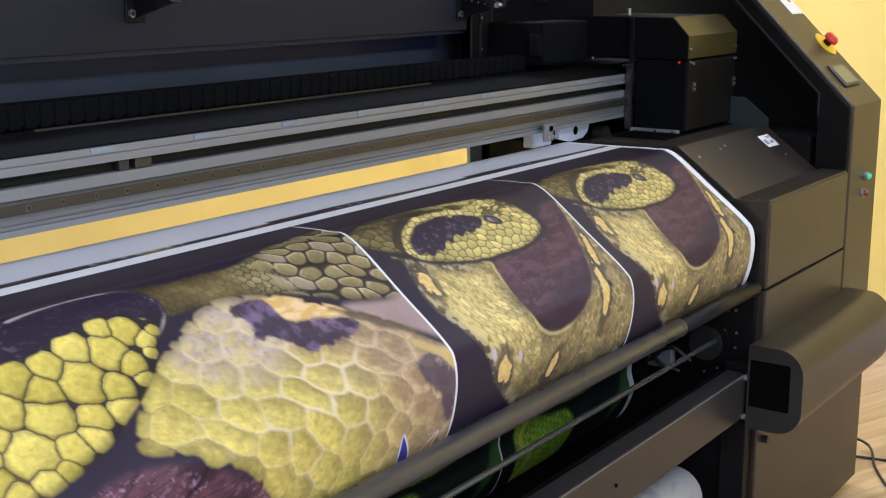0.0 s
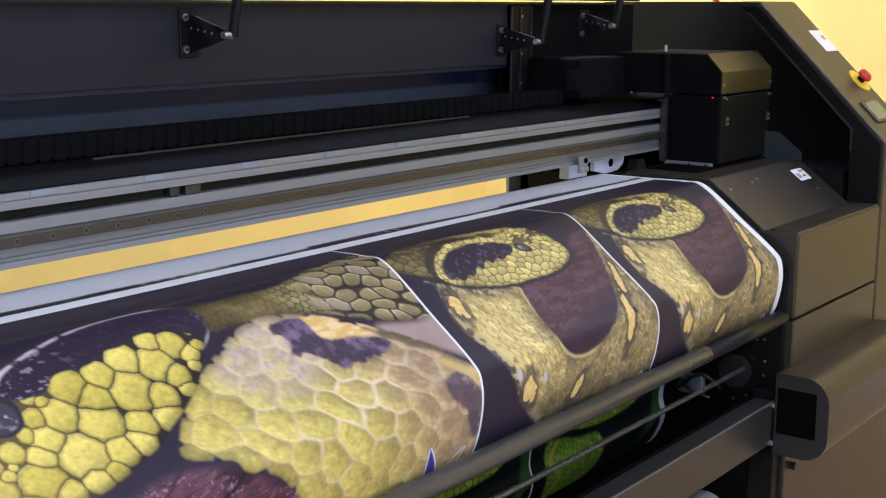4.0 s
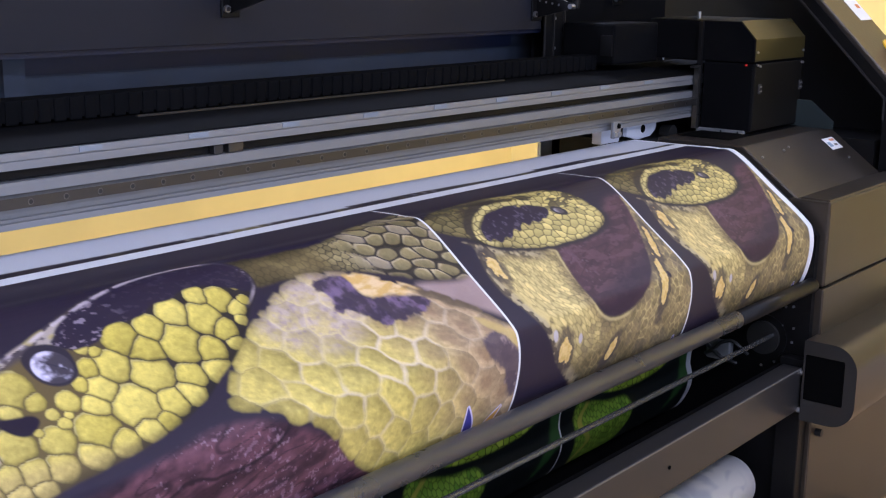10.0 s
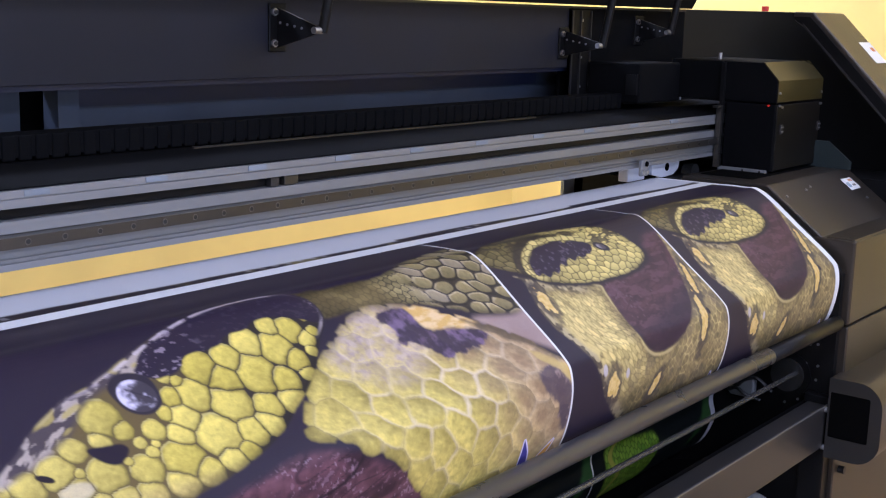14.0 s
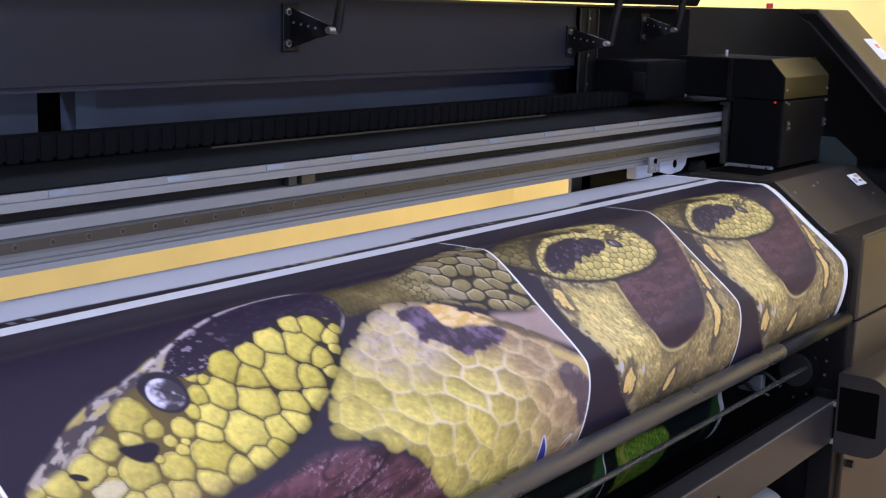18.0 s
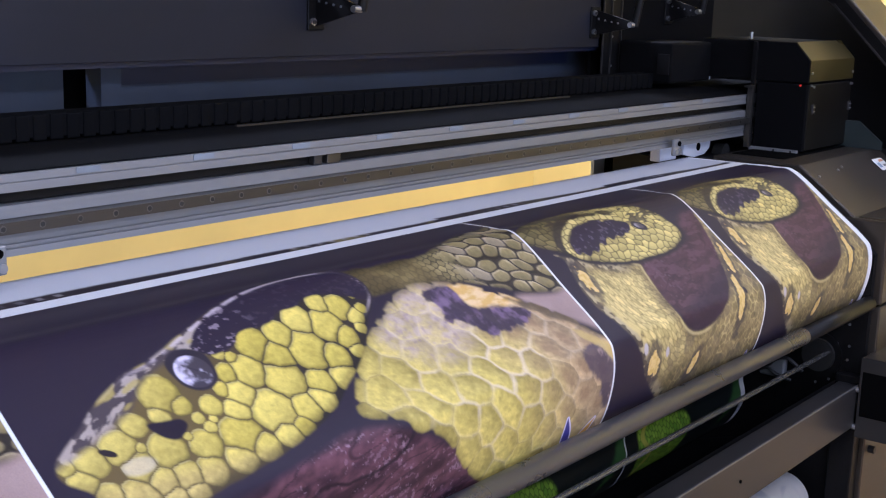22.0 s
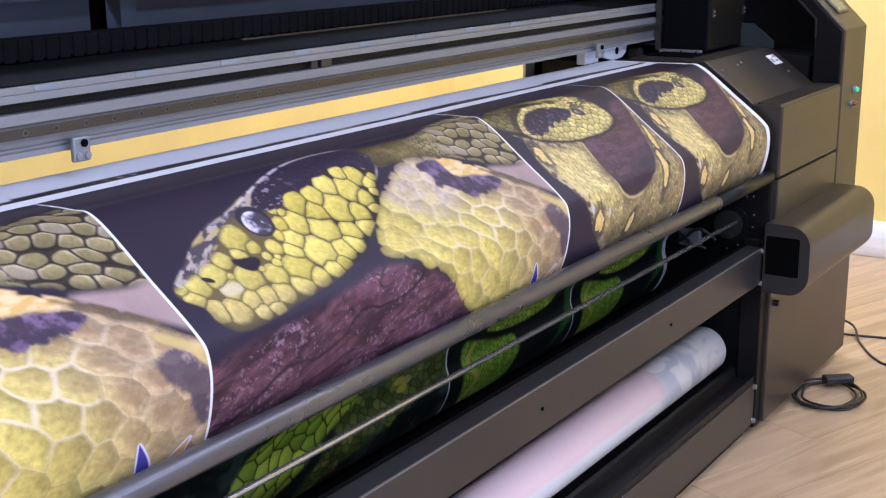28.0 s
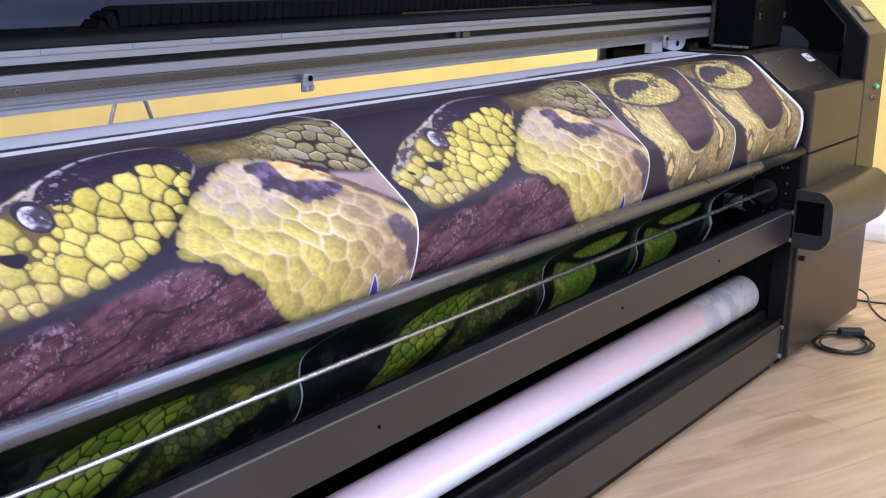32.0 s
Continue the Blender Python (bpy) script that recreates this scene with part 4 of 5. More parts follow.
beam = part("beam", extrude_x([(BY, 1.281), (BY, 1.2705), (BY + 0.003, 1.2705), (BY + 0.003, 1.2685), (BY, 1.2685), (BY, 1.256), (BY + 0.03, 1.256), (BY + 0.03, 1.238), (BY, 1.238), (BY, 1.2205), (BY + 0.004, 1.2205), (BY + 0.004, 1.199), (BY, 1.199), (BY, 1.187), (BY + 0.004, 1.187), (BY + 0.004, 1.184), (BY, 1.184), (BY, 1.180), (BY + 0.004, 1.180), (BY + 0.004, 1.177), (BY, 1.177), (BY, 1.167), (BY + 0.12, 1.167), (BY + 0.12, 1.281)], LEFT, 0.78), M_ALU, printer, "grey aluminium guide beam")
part("belt", box(LEFT, 0.74, BY + 0.018, BY + 0.022, 1.2395, 1.2545), M_BLACK, beam, "black toothed drive belt")
for k, (a, b) in enumerate(((-1.445, -1.425), (-1.412, -1.378))):
    part("belt_clamp", box(a, b, BY + 0.004, BY + 0.017, 1.239, 1.255, 0.001), M_BAR if k == 0 else M_RAIL, beam, "small metal belt clamp")
tape = box(-0.021, 0.021, -0.0012, 0.004, -0.0045, 0.0045)
tape_mat = painted("blue_grey_tape", (0.19, 0.215, 0.245), 0.5, 0.0, 0.1)
first = part("tape_mark", tape, tape_mat, beam, "blue-grey tape mark")
first.location = (-0.616, BY, 1.2765)
for k in range(-3, 18):
    if k:
        o = first.copy()
        scene.collection.objects.link(o)
        o.location = (-0.616 - 0.2165 * k, BY, 1.2765)
rail = part("guide_rail", extrude_x([(BY - 0.016, 1.218), (BY - 0.016, 1.2015), (BY + 0.003, 1.1995), (BY + 0.003, 1.220)], LEFT, 0.70), M_RAIL, printer, "brown steel guide rail with screw holes")
bm = tube((0, -0.0005, 0), (0, 0.004, 0), 0.0050, 16)
bm2 = tube((0, -0.0010, 0), (0, 0.004, 0), 0.0036, 12)
# rim of each screw hole in a paler steel than the rail
sc = part("rail_screw", bm, painted("pale_steel_rim", (0.16, 0.15, 0.135), 0.35, 0.7, 0.1), rail)
sock = part("socket", bm2, M_CAP, rail)
for k in range(0, 64):
    for o in (sc, sock):
        c = o if k == 0 else o.copy()
        if k:
            scene.collection.objects.link(c)
        c.location = (-3.30 + 0.0617 * k, BY - 0.016, 1.2098)
part("beam_end_plate", box(0.78, 0.792, BY - 0.012, BY + 0.12, 1.16, 1.288, 0.003), M_ALU, printer)
part("end_pulley_bracket", box(0.72, 0.778, BY - 0.014, BY - 0.001, 1.172, 1.236, 0.008), M_ALU, printer)
part("beam_ledge", extrude_x([(0.453, 1.2815), (0.453, 1.2835), (0.60, 1.2945), (0.71, 1.2945), (0.71, 1.17), (0.567, 1.17), (0.567, 1.2815)], LEFT, 0.655), M_MATT, printer, "black ledge behind the beam")
part("ledge_trim", box(-1.49, -0.40, 0.596, 0.603, 1.2948, 1.2985), M_RAIL, printer, "thin pale metal trim")
part("platen", box(LEFT, 0.05, 0.345, 0.50, 1.05, 1.1195, 0.004), M_PLATEN, printer, "grey metal platen")
part("front_table", extrude_x([(0.34, 1.115), (0.24, 1.117), (0.185, 1.108), (0.08, 1.030), (0.004, 0.968), (-0.014, 0.94), (-0.015, 0.90), (0.02, 0.88), (0.34, 0.98)], LEFT, 0.04), M_BLACK, printer)


def media_clamp(x):
    """A small metal foot hanging under the beam."""
    c = part("media_clamp", box(x - 0.018, x + 0.018, BY - 0.022, BY - 0.012, 1.148, 1.190, 0.003), M_ALU, printer, "small aluminium media clamp")
    for dx, z, r in ((0.004, 1.179, 0.0065), (-0.009, 1.158, 0.0065), (0.010, 1.158, 0.0065)):
        part("screw", tube((x + dx, BY - 0.0255, z), (x + dx, BY - 0.021, z), r, 16), M_SCREW if z < 1.17 else M_HOLE, c)


media_clamp(-2.083)
media_clamp(-0.150)
part("roller_block", box(-0.10, -0.01, 0.50, 0.53, 1.119, 1.165, 0.003), M_PALE, printer, "pale grey block under the beam")
rb = part("bearing_bracket", extrude_x([(0.0, 1.167), (0.152, 1.167), (0.156, 1.155), (0.150, 1.138), (0.124, 1.124), (0.060, 1.120), (0.0, 1.133)], 0.485, 0.497, axis="y"), M_PALE, printer, "pale metal bearing bracket")
part("hole", tube((0.084, 0.4835, 1.147), (0.084, 0.486, 1.147), 0.011, 18), M_HOLE, rb)
part("pulley", tube((0.225, 0.47, 1.12), (0.225, 0.50, 1.12), 0.026, 24), M_CABLE, printer)

# front cross members and rollers
xb = part("upper_crossbar", box(LEFT, 0.03, -0.033, 0.02, 0.492, 0.60, 0.003), M_BAR, printer, "bronze-grey steel crossbar")
# paler strip that paints the highlight on the crossbar's top edge
part("top_edge", box(LEFT, 0.03, -0.0337, -0.0300, 0.5985, 0.6020), painted("edge_highlight", (0.17, 0.16, 0.15), 0.4, 0.5, 0.1), xb, "top edge with its highlight painted on")
part("rear_tray", extrude_x([(0.03, 0.60), (0.10, 0.53), (0.22, 0.40), (0.44, 0.33), (0.44, 0.32), (0.21, 0.385), (0.09, 0.50), (0.03, 0.56)], LEFT, 0.05), M_BLACK, printer)
lb = part("lower_crossbar", box(LEFT, 0.03, -0.03, 0.02, 0.045, 0.175, 0.003), M_BAR, printer, "bronze-grey steel crossbar near the floor")
part("lower_trough", extrude_x([(-0.026, 0.178), (-0.026, 0.197), (-0.008, 0.197), (0.0, 0.182), (0.03, 0.182), (0.036, 0.215), (0.05, 0.215), (0.06, 0.165), (0.30, 0.165), (0.30, 0.14), (0.0, 0.14)], LEFT, 0.03), M_BLACK, printer, "black trough above the lower crossbar")
part("inner_back_panel", box(LEFT, 0.05, 0.46, 0.475, 0.03, 0.66), M_MATT, printer, "matt black inner back panel")
part("foot_rail", box(LEFT, 0.03, 0.0, 0.45, 0.0, 0.044), M_BLACK, printer)
for z in (0.592, 0.494, 0.168, 0.06):
    part("bolt", tube((0.016, -0.040, z), (0.016, -0.030, z), 0.0075, 12), M_SCREW, printer)
for x in (-0.65, -1.32, -2.4):
    part("bolt", tube((x, -0.0355, 0.548), (x, -0.032, 0.548), 0.004, 10), M_HOLE, printer)
part("thin_rod", tube((LEFT, 0.06, 0.663), (0.04, 0.06, 0.663), 0.0062), M_ROD, printer, "thin polished steel rod", True)
part("tension_bar", tube((LEFT, -0.030, 0.806), (-0.37, -0.030, 0.808), 0.0195, 48), M_BARSTEEL, printer, "thick brushed steel tension bar", True)
part("bar_end_shaft", tube((-0.37, -0.030, 0.808), (0.05, -0.030, 0.808), 0.0185, 40), M_BLACK, printer, "black end shaft of the tension bar", True)

# plain far end of the machine
part("left_end_housing", box(LEFT - 0.45, LEFT - 0.002, -0.05, 0.95, 0.04, 1.40, 0.006), M_BRONZE, printer, "plain bronze-grey housing at the far end")
part("left_foot", box(LEFT - 0.42, LEFT - 0.03, 0.0, 0.9, 0.0, 0.039), M_BLACK, printer)

# right side: plate, covers, arm
sp = part("side_plate", extrude_x([(-0.03, 0.03), (-0.03, 0.93), (0.01, 0.975), (0.19, 1.112), (0.73, 1.112), (0.73, 0.03)], 0.055, 0.075), M_BLACK, printer, "black steel side plate with screws")
part("upright", box(0.03, 0.076, -0.034, 0.03, 0.03, 0.62, 0.003), M_BLACK, printer)
for y, z in ((0.136, 0.692), (0.104, 0.706), (0.034, 0.765), (0.015, 0.771), (0.034, 0.741), (0.014, 0.744), (0.041, 0.689), (0.01, 0.688), (0.041, 0.653), (0.012, 0.651), (0.089, 0.576), (0.055, 0.591)):
    part("screw", tube((0.0525, y, z), (0.056, y, z), 0.0035, 10), M_SCREW, sp)
for y, z in ((0.022, 0.604), (-0.006, 0.602)):
    part("bolt", tube((0.046, y, z), (0.056, y, z), 0.009, 12), M_SCREW, sp)
br = part("rod_bearing", tube((0.04, 0.085, 0.652), (0.0555, 0.085, 0.652), 0.043, 32), M_CAP, printer, "round dark rod bearing")
part("bearing_rim", tube((0.050, 0.085, 0.652), (0.0556, 0.085, 0.652), 0.060, 32), M_BLACK, br)
pg = part("sensor_block", box(0.03, 0.052, 0.165, 0.235, 0.572, 0.625, 0.006), M_ALU, printer, "pale plastic sensor block")
part("wire", sweep(smooth_line([(0.028, 0.235, 0.612), (0.024, 0.21, 0.603), (0.024, 0.19, 0.622), (0.03, 0.16, 0.63), (0.04, 0.12, 0.60)], 5), 0.005), M_CABLE, pg)
part("wire", sweep(smooth_line([(0.028, 0.235, 0.585), (0.024, 0.21, 0.596), (0.024, 0.185, 0.583), (0.04, 0.15, 0.57)], 5), 0.005), M_CABLE, pg)

part("upper_front_cover", box(0.077, 0.655, -0.05, 0.06, 0.8, 1.013, 0.006), M_BRONZE, printer, "bronze-grey upper front cover")
part("lower_front_cover", box(0.077, 0.655, -0.05, 0.06, 0.56, 0.795, 0.004), M_BRONZE, printer, "bronze-grey lower front cover")
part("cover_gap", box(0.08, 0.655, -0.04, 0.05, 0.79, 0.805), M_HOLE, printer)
part("lower_cabinet", box(0.077, 0.935, -0.046, 0.9, 0.035, 0.558, 0.004), M_BRONZE, printer, "bronze-grey lower cabinet")
part("cabinet_foot", box(0.10, 0.90, 0.0, 0.85, 0.0, 0.036), M_BLACK, printer)
part("side_knob", tube((0.115, -0.062, 0.41), (0.115, -0.045, 0.41), 0.010, 16), M_CABLE, printer)
arm = part("end_arm", extrude_x([(-0.05, 0.56), (-0.05, 1.19), (0.34, 1.572), (0.40, 1.572), (0.40, 1.55), (0.37, 1.53), (0.05, 1.216), (0.05, 0.56)], 0.665, 0.915, 0.005), M_BRONZE, printer, "bronze-grey sloping end housing")
part("flange_lining", extrude_x([(-0.038, 1.018), (-0.038, 1.182), (0.345, 1.558), (0.40, 1.558), (0.40, 1.553), (0.365, 1.533), (0.046, 1.220), (0.046, 1.018)], 0.660, 0.6655), M_BLACK, arm, "black inner flange")
# lighter strip in place of the highlight along the black flange's edge
part("flange_edge", extrude_x([(0.043, 1.16), (0.043, 1.222), (0.365, 1.538), (0.368, 1.534), (0.048, 1.219), (0.048, 1.16)], 0.655, 0.661), M_BAR, arm)
part("inner_panel", extrude_x([(0.06, 0.95), (0.06, 1.22), (0.39, 1.545), (0.39, 1.570), (1.0, 1.570), (1.0, 0.95)], 0.893, 0.900), M_BLACK, arm, "black inner side panel")
part("outer_panel", extrude_x([(0.051, 0.56), (0.051, 1.217), (0.401, 1.551), (0.401, 1.572), (1.0, 1.572), (1.0, 0.56)], 0.902, 0.914), M_BRONZE, arm)
cover = part("station_cover", extrude_x([(0.195, 1.128), (0.03, 1.006), (0.03, 0.95), (0.44, 0.95), (0.44, 1.128)], 0.085, 0.655, 0.004), M_BRONZE, printer, "bronze-grey cover over the parking station")
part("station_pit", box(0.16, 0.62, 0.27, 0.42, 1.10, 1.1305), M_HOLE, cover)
part("station_floor", box(0.656, 0.892, 0.062, 0.74, 0.95, 1.10), M_BLACK, cover)
part("station_rear", box(0.085, 0.656, 0.442, 0.74, 0.95, 1.118), M_BLACK, cover)
part("cover_lip", extrude_x([(0.03, 1.0), (-0.045, 1.0), (-0.045, 1.017), (0.03, 1.017)], 0.085, 0.655, 0.003), M_BRONZE, cover)
part("guard_plate", extrude_x([(0.36, 1.128), (0.36, 1.205), (0.235, 1.205), (0.165, 1.150), (0.165, 1.128)], 0.598, 0.604), M_TEAL, cover, "dark teal guard plate")
for a, b in ((0.12, 0.155), (0.26, 0.16), (0.30, 0.165), (0.57, 0.10)):
    z = 1.006 + (b - 0.03) * 0.739
    part("screw", tube((a, b, z), (a, b - 0.002, z + 0.003), 0.004, 8), M_SCREW, cover)


def on_slope(x, y, up=0.0):
    """A place on the arm's sloping face, and its frame."""
    z = 1.19 + (y + 0.05) * (0.382 / 0.39)
    a = math.atan2(0.382, 0.39)
    return pose(x, y, z, 0, 0, 0) @ Matrix.Rotation(a, 4, "X") @ Matrix.Translation((0, 0, up))


def put(ob, m):
    ob.matrix_basis = m
    return ob


# controls on the sloping face: plate, mushroom, screen, sticker
es = put(part("emergency_stop", tube((0, 0, 0), (0, 0, 0.004), 0.040, 36), M_SIGN, arm, "yellow emergency stop plate"), on_slope(0.862, 0.106))
b1 = tube((0, 0, 0.004), (0, 0, 0.020), 0.012, 20)
part("stem", b1, M_BLACK, es)
bm = tube((0, 0, 0.018), (0, 0, 0.034), 0.021, 28)
bmesh.ops.bevel(bm, geom=[e for e in bm.edges if all(v.co.z > 0.03 for v in e.verts)], offset=0.005, segments=3, affect="EDGES")
part("mushroom_button", bm, M_RED, es, "red mushroom button", True)
scr = put(part("control_screen", box(-0.062, 0.062, -0.040, 0.040, 0, 0.006, 0.003), M_BAR, arm, "small control display"), on_slope(0.785, 0.024))
part("display", box(-0.052, 0.052, -0.031, 0.031, 0.006, 0.0072), painted("grey_green_display", (0.16, 0.16, 0.10), 0.25, 0.0, 0.1), scr)
st = put(part("warning_sticker", box(-0.045, 0.045, -0.042, 0.042, 0, 0.0012), M_WHITE, arm, "white warning sticker with a blue and orange drawing"), on_slope(0.866, 0.223))
part("drawing", extrude_x([(-0.026, -0.01), (-0.004, 0.02), (0.012, 0.002), (0.022, -0.014), (0.0, -0.02)], 0.0, 0.0016), painted("blue_ink", (0.10, 0.16, 0.35), 0.5), st).matrix_basis = Matrix.Rotation(radians(90), 4, "Y") @ Matrix.Translation((0, 0, 0))
part("drawing", box(0.006, 0.030, 0.004, 0.020, 0.0012, 0.0018), painted("orange_ink", (0.75, 0.25, 0.05), 0.5), st)
part("red_lamp", tube((0.905, 0.595, 1.5725), (0.905, 0.595, 1.588), 0.011, 20), M_RED, arm, "small red lamp on top")
lab = part("warning_label", box(-0.036, 0.036, -0.022, 0.022, 0, 0.0012), M_WHITE, cover, "white label with blue and orange marks")
lab.matrix_basis = pose(0.555, 0.145, 1.0945, 0, 0, 0) @ Matrix.Rotation(math.atan2(0.122, 0.165), 4, "X")
part("mark", box(-0.030, -0.010, -0.012, 0.006, 0.0012, 0.0017), painted("label_blue", (0.24, 0.33, 0.42), 0.5), lab)
part("mark", box(0.000, 0.028, 0.008, 0.016, 0.0012, 0.0017), painted("label_orange", (0.70, 0.36, 0.20), 0.5), lab)
part("mark", box(0.002, 0.022, -0.010, -0.003, 0.0012, 0.0017), M_LEG, lab)
for x, z, glow in ((0.806, 0.982, True), (0.786, 0.937, False)):
    ring = part("pilot_light" if glow else "push_button", tube((x, -0.058, z), (x, -0.049, z), 0.0120, 24), M_SCREW, arm, "round control with metal ring")
    k = Nodes("green_lens" if glow else "red_lens")
    k.set(Base_Color=rgb(0.05, 0.45, 0.25) if glow else rgb(0.16, 0.02, 0.02), Roughness=0.25)
    if glow:
        k.set(Emission_Color=rgb(0.1, 0.9, 0.35), Emission_Strength=0.22)
    bm = tube((x, -0.068, z), (x, -0.057, z), 0.0088, 24)
    bmesh.ops.bevel(bm, geom=[e for e in bm.edges if all(v.co.y < -0.065 for v in e.verts)], offset=0.003, segments=3, affect="EDGES")
    part("lens", bm, k.m, ring, "lit green lens" if glow else "dark red lens", True)


def rounded(y0, y1, z0, z1, r, n=8, back=0.004):
    """Outline in (y, z): round towards the front (y0), nearly square behind."""
    out = []
    for cy, cz, a0, rr in ((y0 + r, z0 + r, 180, r), (y1 - back, z0 + back, 270, back), (y1 - back, z1 - back, 0, back), (y0 + r, z1 - r, 90, r)):
        for k in range(n + 1):
            a = radians(a0 + 90 * k / n)
            out.append((cy + rr * math.cos(a), cz + rr * math.sin(a)))
    return out


outer = rounded(-0.175, -0.04, 0.470, 0.678, 0.062)
tray = part("front_tray", extrude_x(outer, 0.012, 0.700), M_BRONZE, printer, "rounded bronze-grey tray, its open end shaded by a black face", True)
tray.modifiers.new("edge", "EDGE_SPLIT")
inner = rounded(-0.145, -0.045, 0.525, 0.642, 0.006)
bm = bmesh.new()
ov, iv, dv = [], [], []
for (a, b), (c, d) in zip(outer, inner):
    ov.append(bm.verts.new((0.010, a, b)))
    iv.append(bm.verts.new((0.010, c, d)))
    dv.append(bm.verts.new((0.0118, c, d)))
n = len(ov)
for i in range(n):
    j = (i + 1) % n
    bm.faces.new((ov[i], ov[j], iv[j], iv[i]))
    bm.faces.new((iv[i], iv[j], dv[j], dv[i]))
part("end_cap", bm, M_CAP, tray, "dark rounded end cap")
# flat black face in place of the shade inside the tray
bm = bmesh.new()
bm.faces.new([bm.verts.new((0.0116, c, d)) for c, d in inner])
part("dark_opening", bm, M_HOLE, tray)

# back: lid panel, recess, posts, brackets
# same rear panel, its right end coloured black for the shade there
part("lid_panel_end", box(-0.023, 0.655, 0.75, 0.765, 1.404, 1.566, 0.002), M_MATT, printer, "right end of the rear panel, blackened for the shade on it")
lid = part("lid_panel", box(LEFT, -0.025, 0.75, 0.765, 1.402, 1.566, 0.002), M_DARK, printer, "charcoal rear panel of the open lid")
part("top_trim", box(LEFT, 0.655, 0.748, 0.752, 1.562, 1.568), M_BAR, lid)
# upper part is unseen; leaned forward to shade the interior
part("raised_lid", extrude_x([(0.70, 1.572), (0.72, 1.572), (0.42, 2.15), (0.40, 2.15)], LEFT, 0.60), M_BLACK, printer, "black raised lid")
# shelf and strip in navy, for the blue shading under the lid
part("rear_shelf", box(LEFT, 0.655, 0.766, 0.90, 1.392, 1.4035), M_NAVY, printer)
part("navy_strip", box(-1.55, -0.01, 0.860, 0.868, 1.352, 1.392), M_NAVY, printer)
part("rear_recess", box(-1.545, 0.30, 0.87, 0.885, 1.16, 1.392), M_REAR, printer, "blue-grey rear recess panel")
part("rear_post", box(-1.592, -1.547, 0.845, 0.89, 1.16, 1.392), M_REAR, printer)
part("rear_gap", box(-2.2, -1.35, 0.93, 0.95, 1.16, 1.392), M_HOLE, printer)
part("rear_left_panel", box(LEFT, -1.655, 0.87, 0.885, 1.16, 1.392), M_REAR, printer)
part("rear_window_post", box(0.028, 0.085, 0.775, 0.785, 0.40, 1.16), M_PALE, printer, "pale grey post beside the gap")
part("rear_black_panel", box(0.086, 0.892, 0.79, 0.81, 0.3, 1.24), M_BLACK, printer)
for x, w in ((0.112, 0.005), (0.314, 0.005), (0.518, 0.005), (0.622, 0.012)):
    part("frame_post", box(x, x + w, 0.756, 0.80, 1.20, 1.398, 0.001), M_RAIL if w < 0.008 else M_BLACK, printer)
part("frame_back", box(0.02, 0.892, 0.80, 0.81, 1.20, 1.40), M_BLACK, printer)
part("frame_edge", box(0.662, 0.668, 0.752, 0.756, 1.24, 1.398), M_PALE, printer, "thin pale edge")


for x0, x1 in ((-0.024, -0.018), (0.020, 0.025), (0.072, 0.076)):
    part("upright_edge", box(x0, x1, 0.738, 0.7495, 1.24, 1.556), M_BAR, printer)
part("rear_upright", box(-0.024, 0.076, 0.742, 0.7495, 1.22, 1.558), M_BLACK, printer, "black perforated upright")
for z in (1.27, 1.31, 1.35, 1.43, 1.47, 1.53):
    part("slot_hole", tube((0.031, 0.7405, z), (0.031, 0.743, z), 0.004, 8), M_SCREW, printer)
part("panel_rim", box(0.075, 0.64, 0.746, 0.7495, 1.400, 1.404), M_BAR, printer)


def hinge(x, z=1.5, tall=0.083, out=0.115):
    """A triangular gusset on the lid panel, with its foot plate and strut."""
    lo, hi = z - tall / 2, z + tall / 2
    h = part("hinge_bracket", extrude_x([(0.75, hi), (0.75, lo), (0.75 - out, z - 0.009), (0.75 - out, z + 0.006)], x - 0.003, x + 0.003), M_BLACK, printer, "black triangular hinge bracket")
    part("foot_plate", box(x - 0.024, x + 0.024, 0.745, 0.7505, lo - 0.007, hi + 0.007, 0.002), M_BLACK, h)
    for bz in (lo + 0.010, hi - 0.010):
        part("bolt", tube((x - 0.013, 0.7385, bz), (x - 0.013, 0.746, bz), 0.0080, 6), M_SCREW, h)
        part("nut", tube((x - 0.013, 0.736, bz), (x - 0.013, 0.739, bz), 0.0045, 10), M_BAR, h)
    for i in range(4):
        part("rivet", tube((x - 0.005, 0.735 - 0.020 * i, z + 0.010 - 0.003 * i), (x - 0.002, 0.735 - 0.020 * i, z + 0.010 - 0.003 * i), 0.0026, 8), M_SCREW, h)
    tip = Vector((x, 0.75 - out, z - 0.002))
    part("pivot", tube(tip - Vector((0.012, 0, 0)), tip + Vector((0.012, 0, 0)), 0.007, 14), M_SCREW, h)
    part("strut", tube(tip + Vector((0.014, 0, -0.004)), tip + Vector((0.03, -0.03, 0.20)), 0.0105, 14), M_BLACK, h)


hinge(-1.136, 1.503)
hinge(-0.052, 1.468, 0.070)
hinge(0.358, 1.504, 0.070, 0.10)
hinge(-2.3)

# ---- carriage ----
carriage = tagged(holder("print_carriage"), "black boxy print carriage parked at the end of the guide beam", "carriage")
CX0, CX1, CY = 0.300, 0.622, 0.277
part("lower_body", box(CX0, CX1, CY + 0.002, 0.428, 1.134, 1.320, 0.004), M_MATT, carriage)
part("front_door", box(CX0 + 0.006, CX1 - 0.006, CY - 0.001, CY + 0.004, 1.138, 1.318, 0.002), M_FRONT, carriage, "dark front door of the carriage")
part("upper_hood", extrude_x([(CY, 1.3225), (CY, 1.384), (CY + 0.045, 1.431), (0.60, 1.431), (0.60, 1.3225)], CX0 - 0.002, CX1 + 0.002, 0.003), M_MATT, carriage, "black hood with a sloping front")
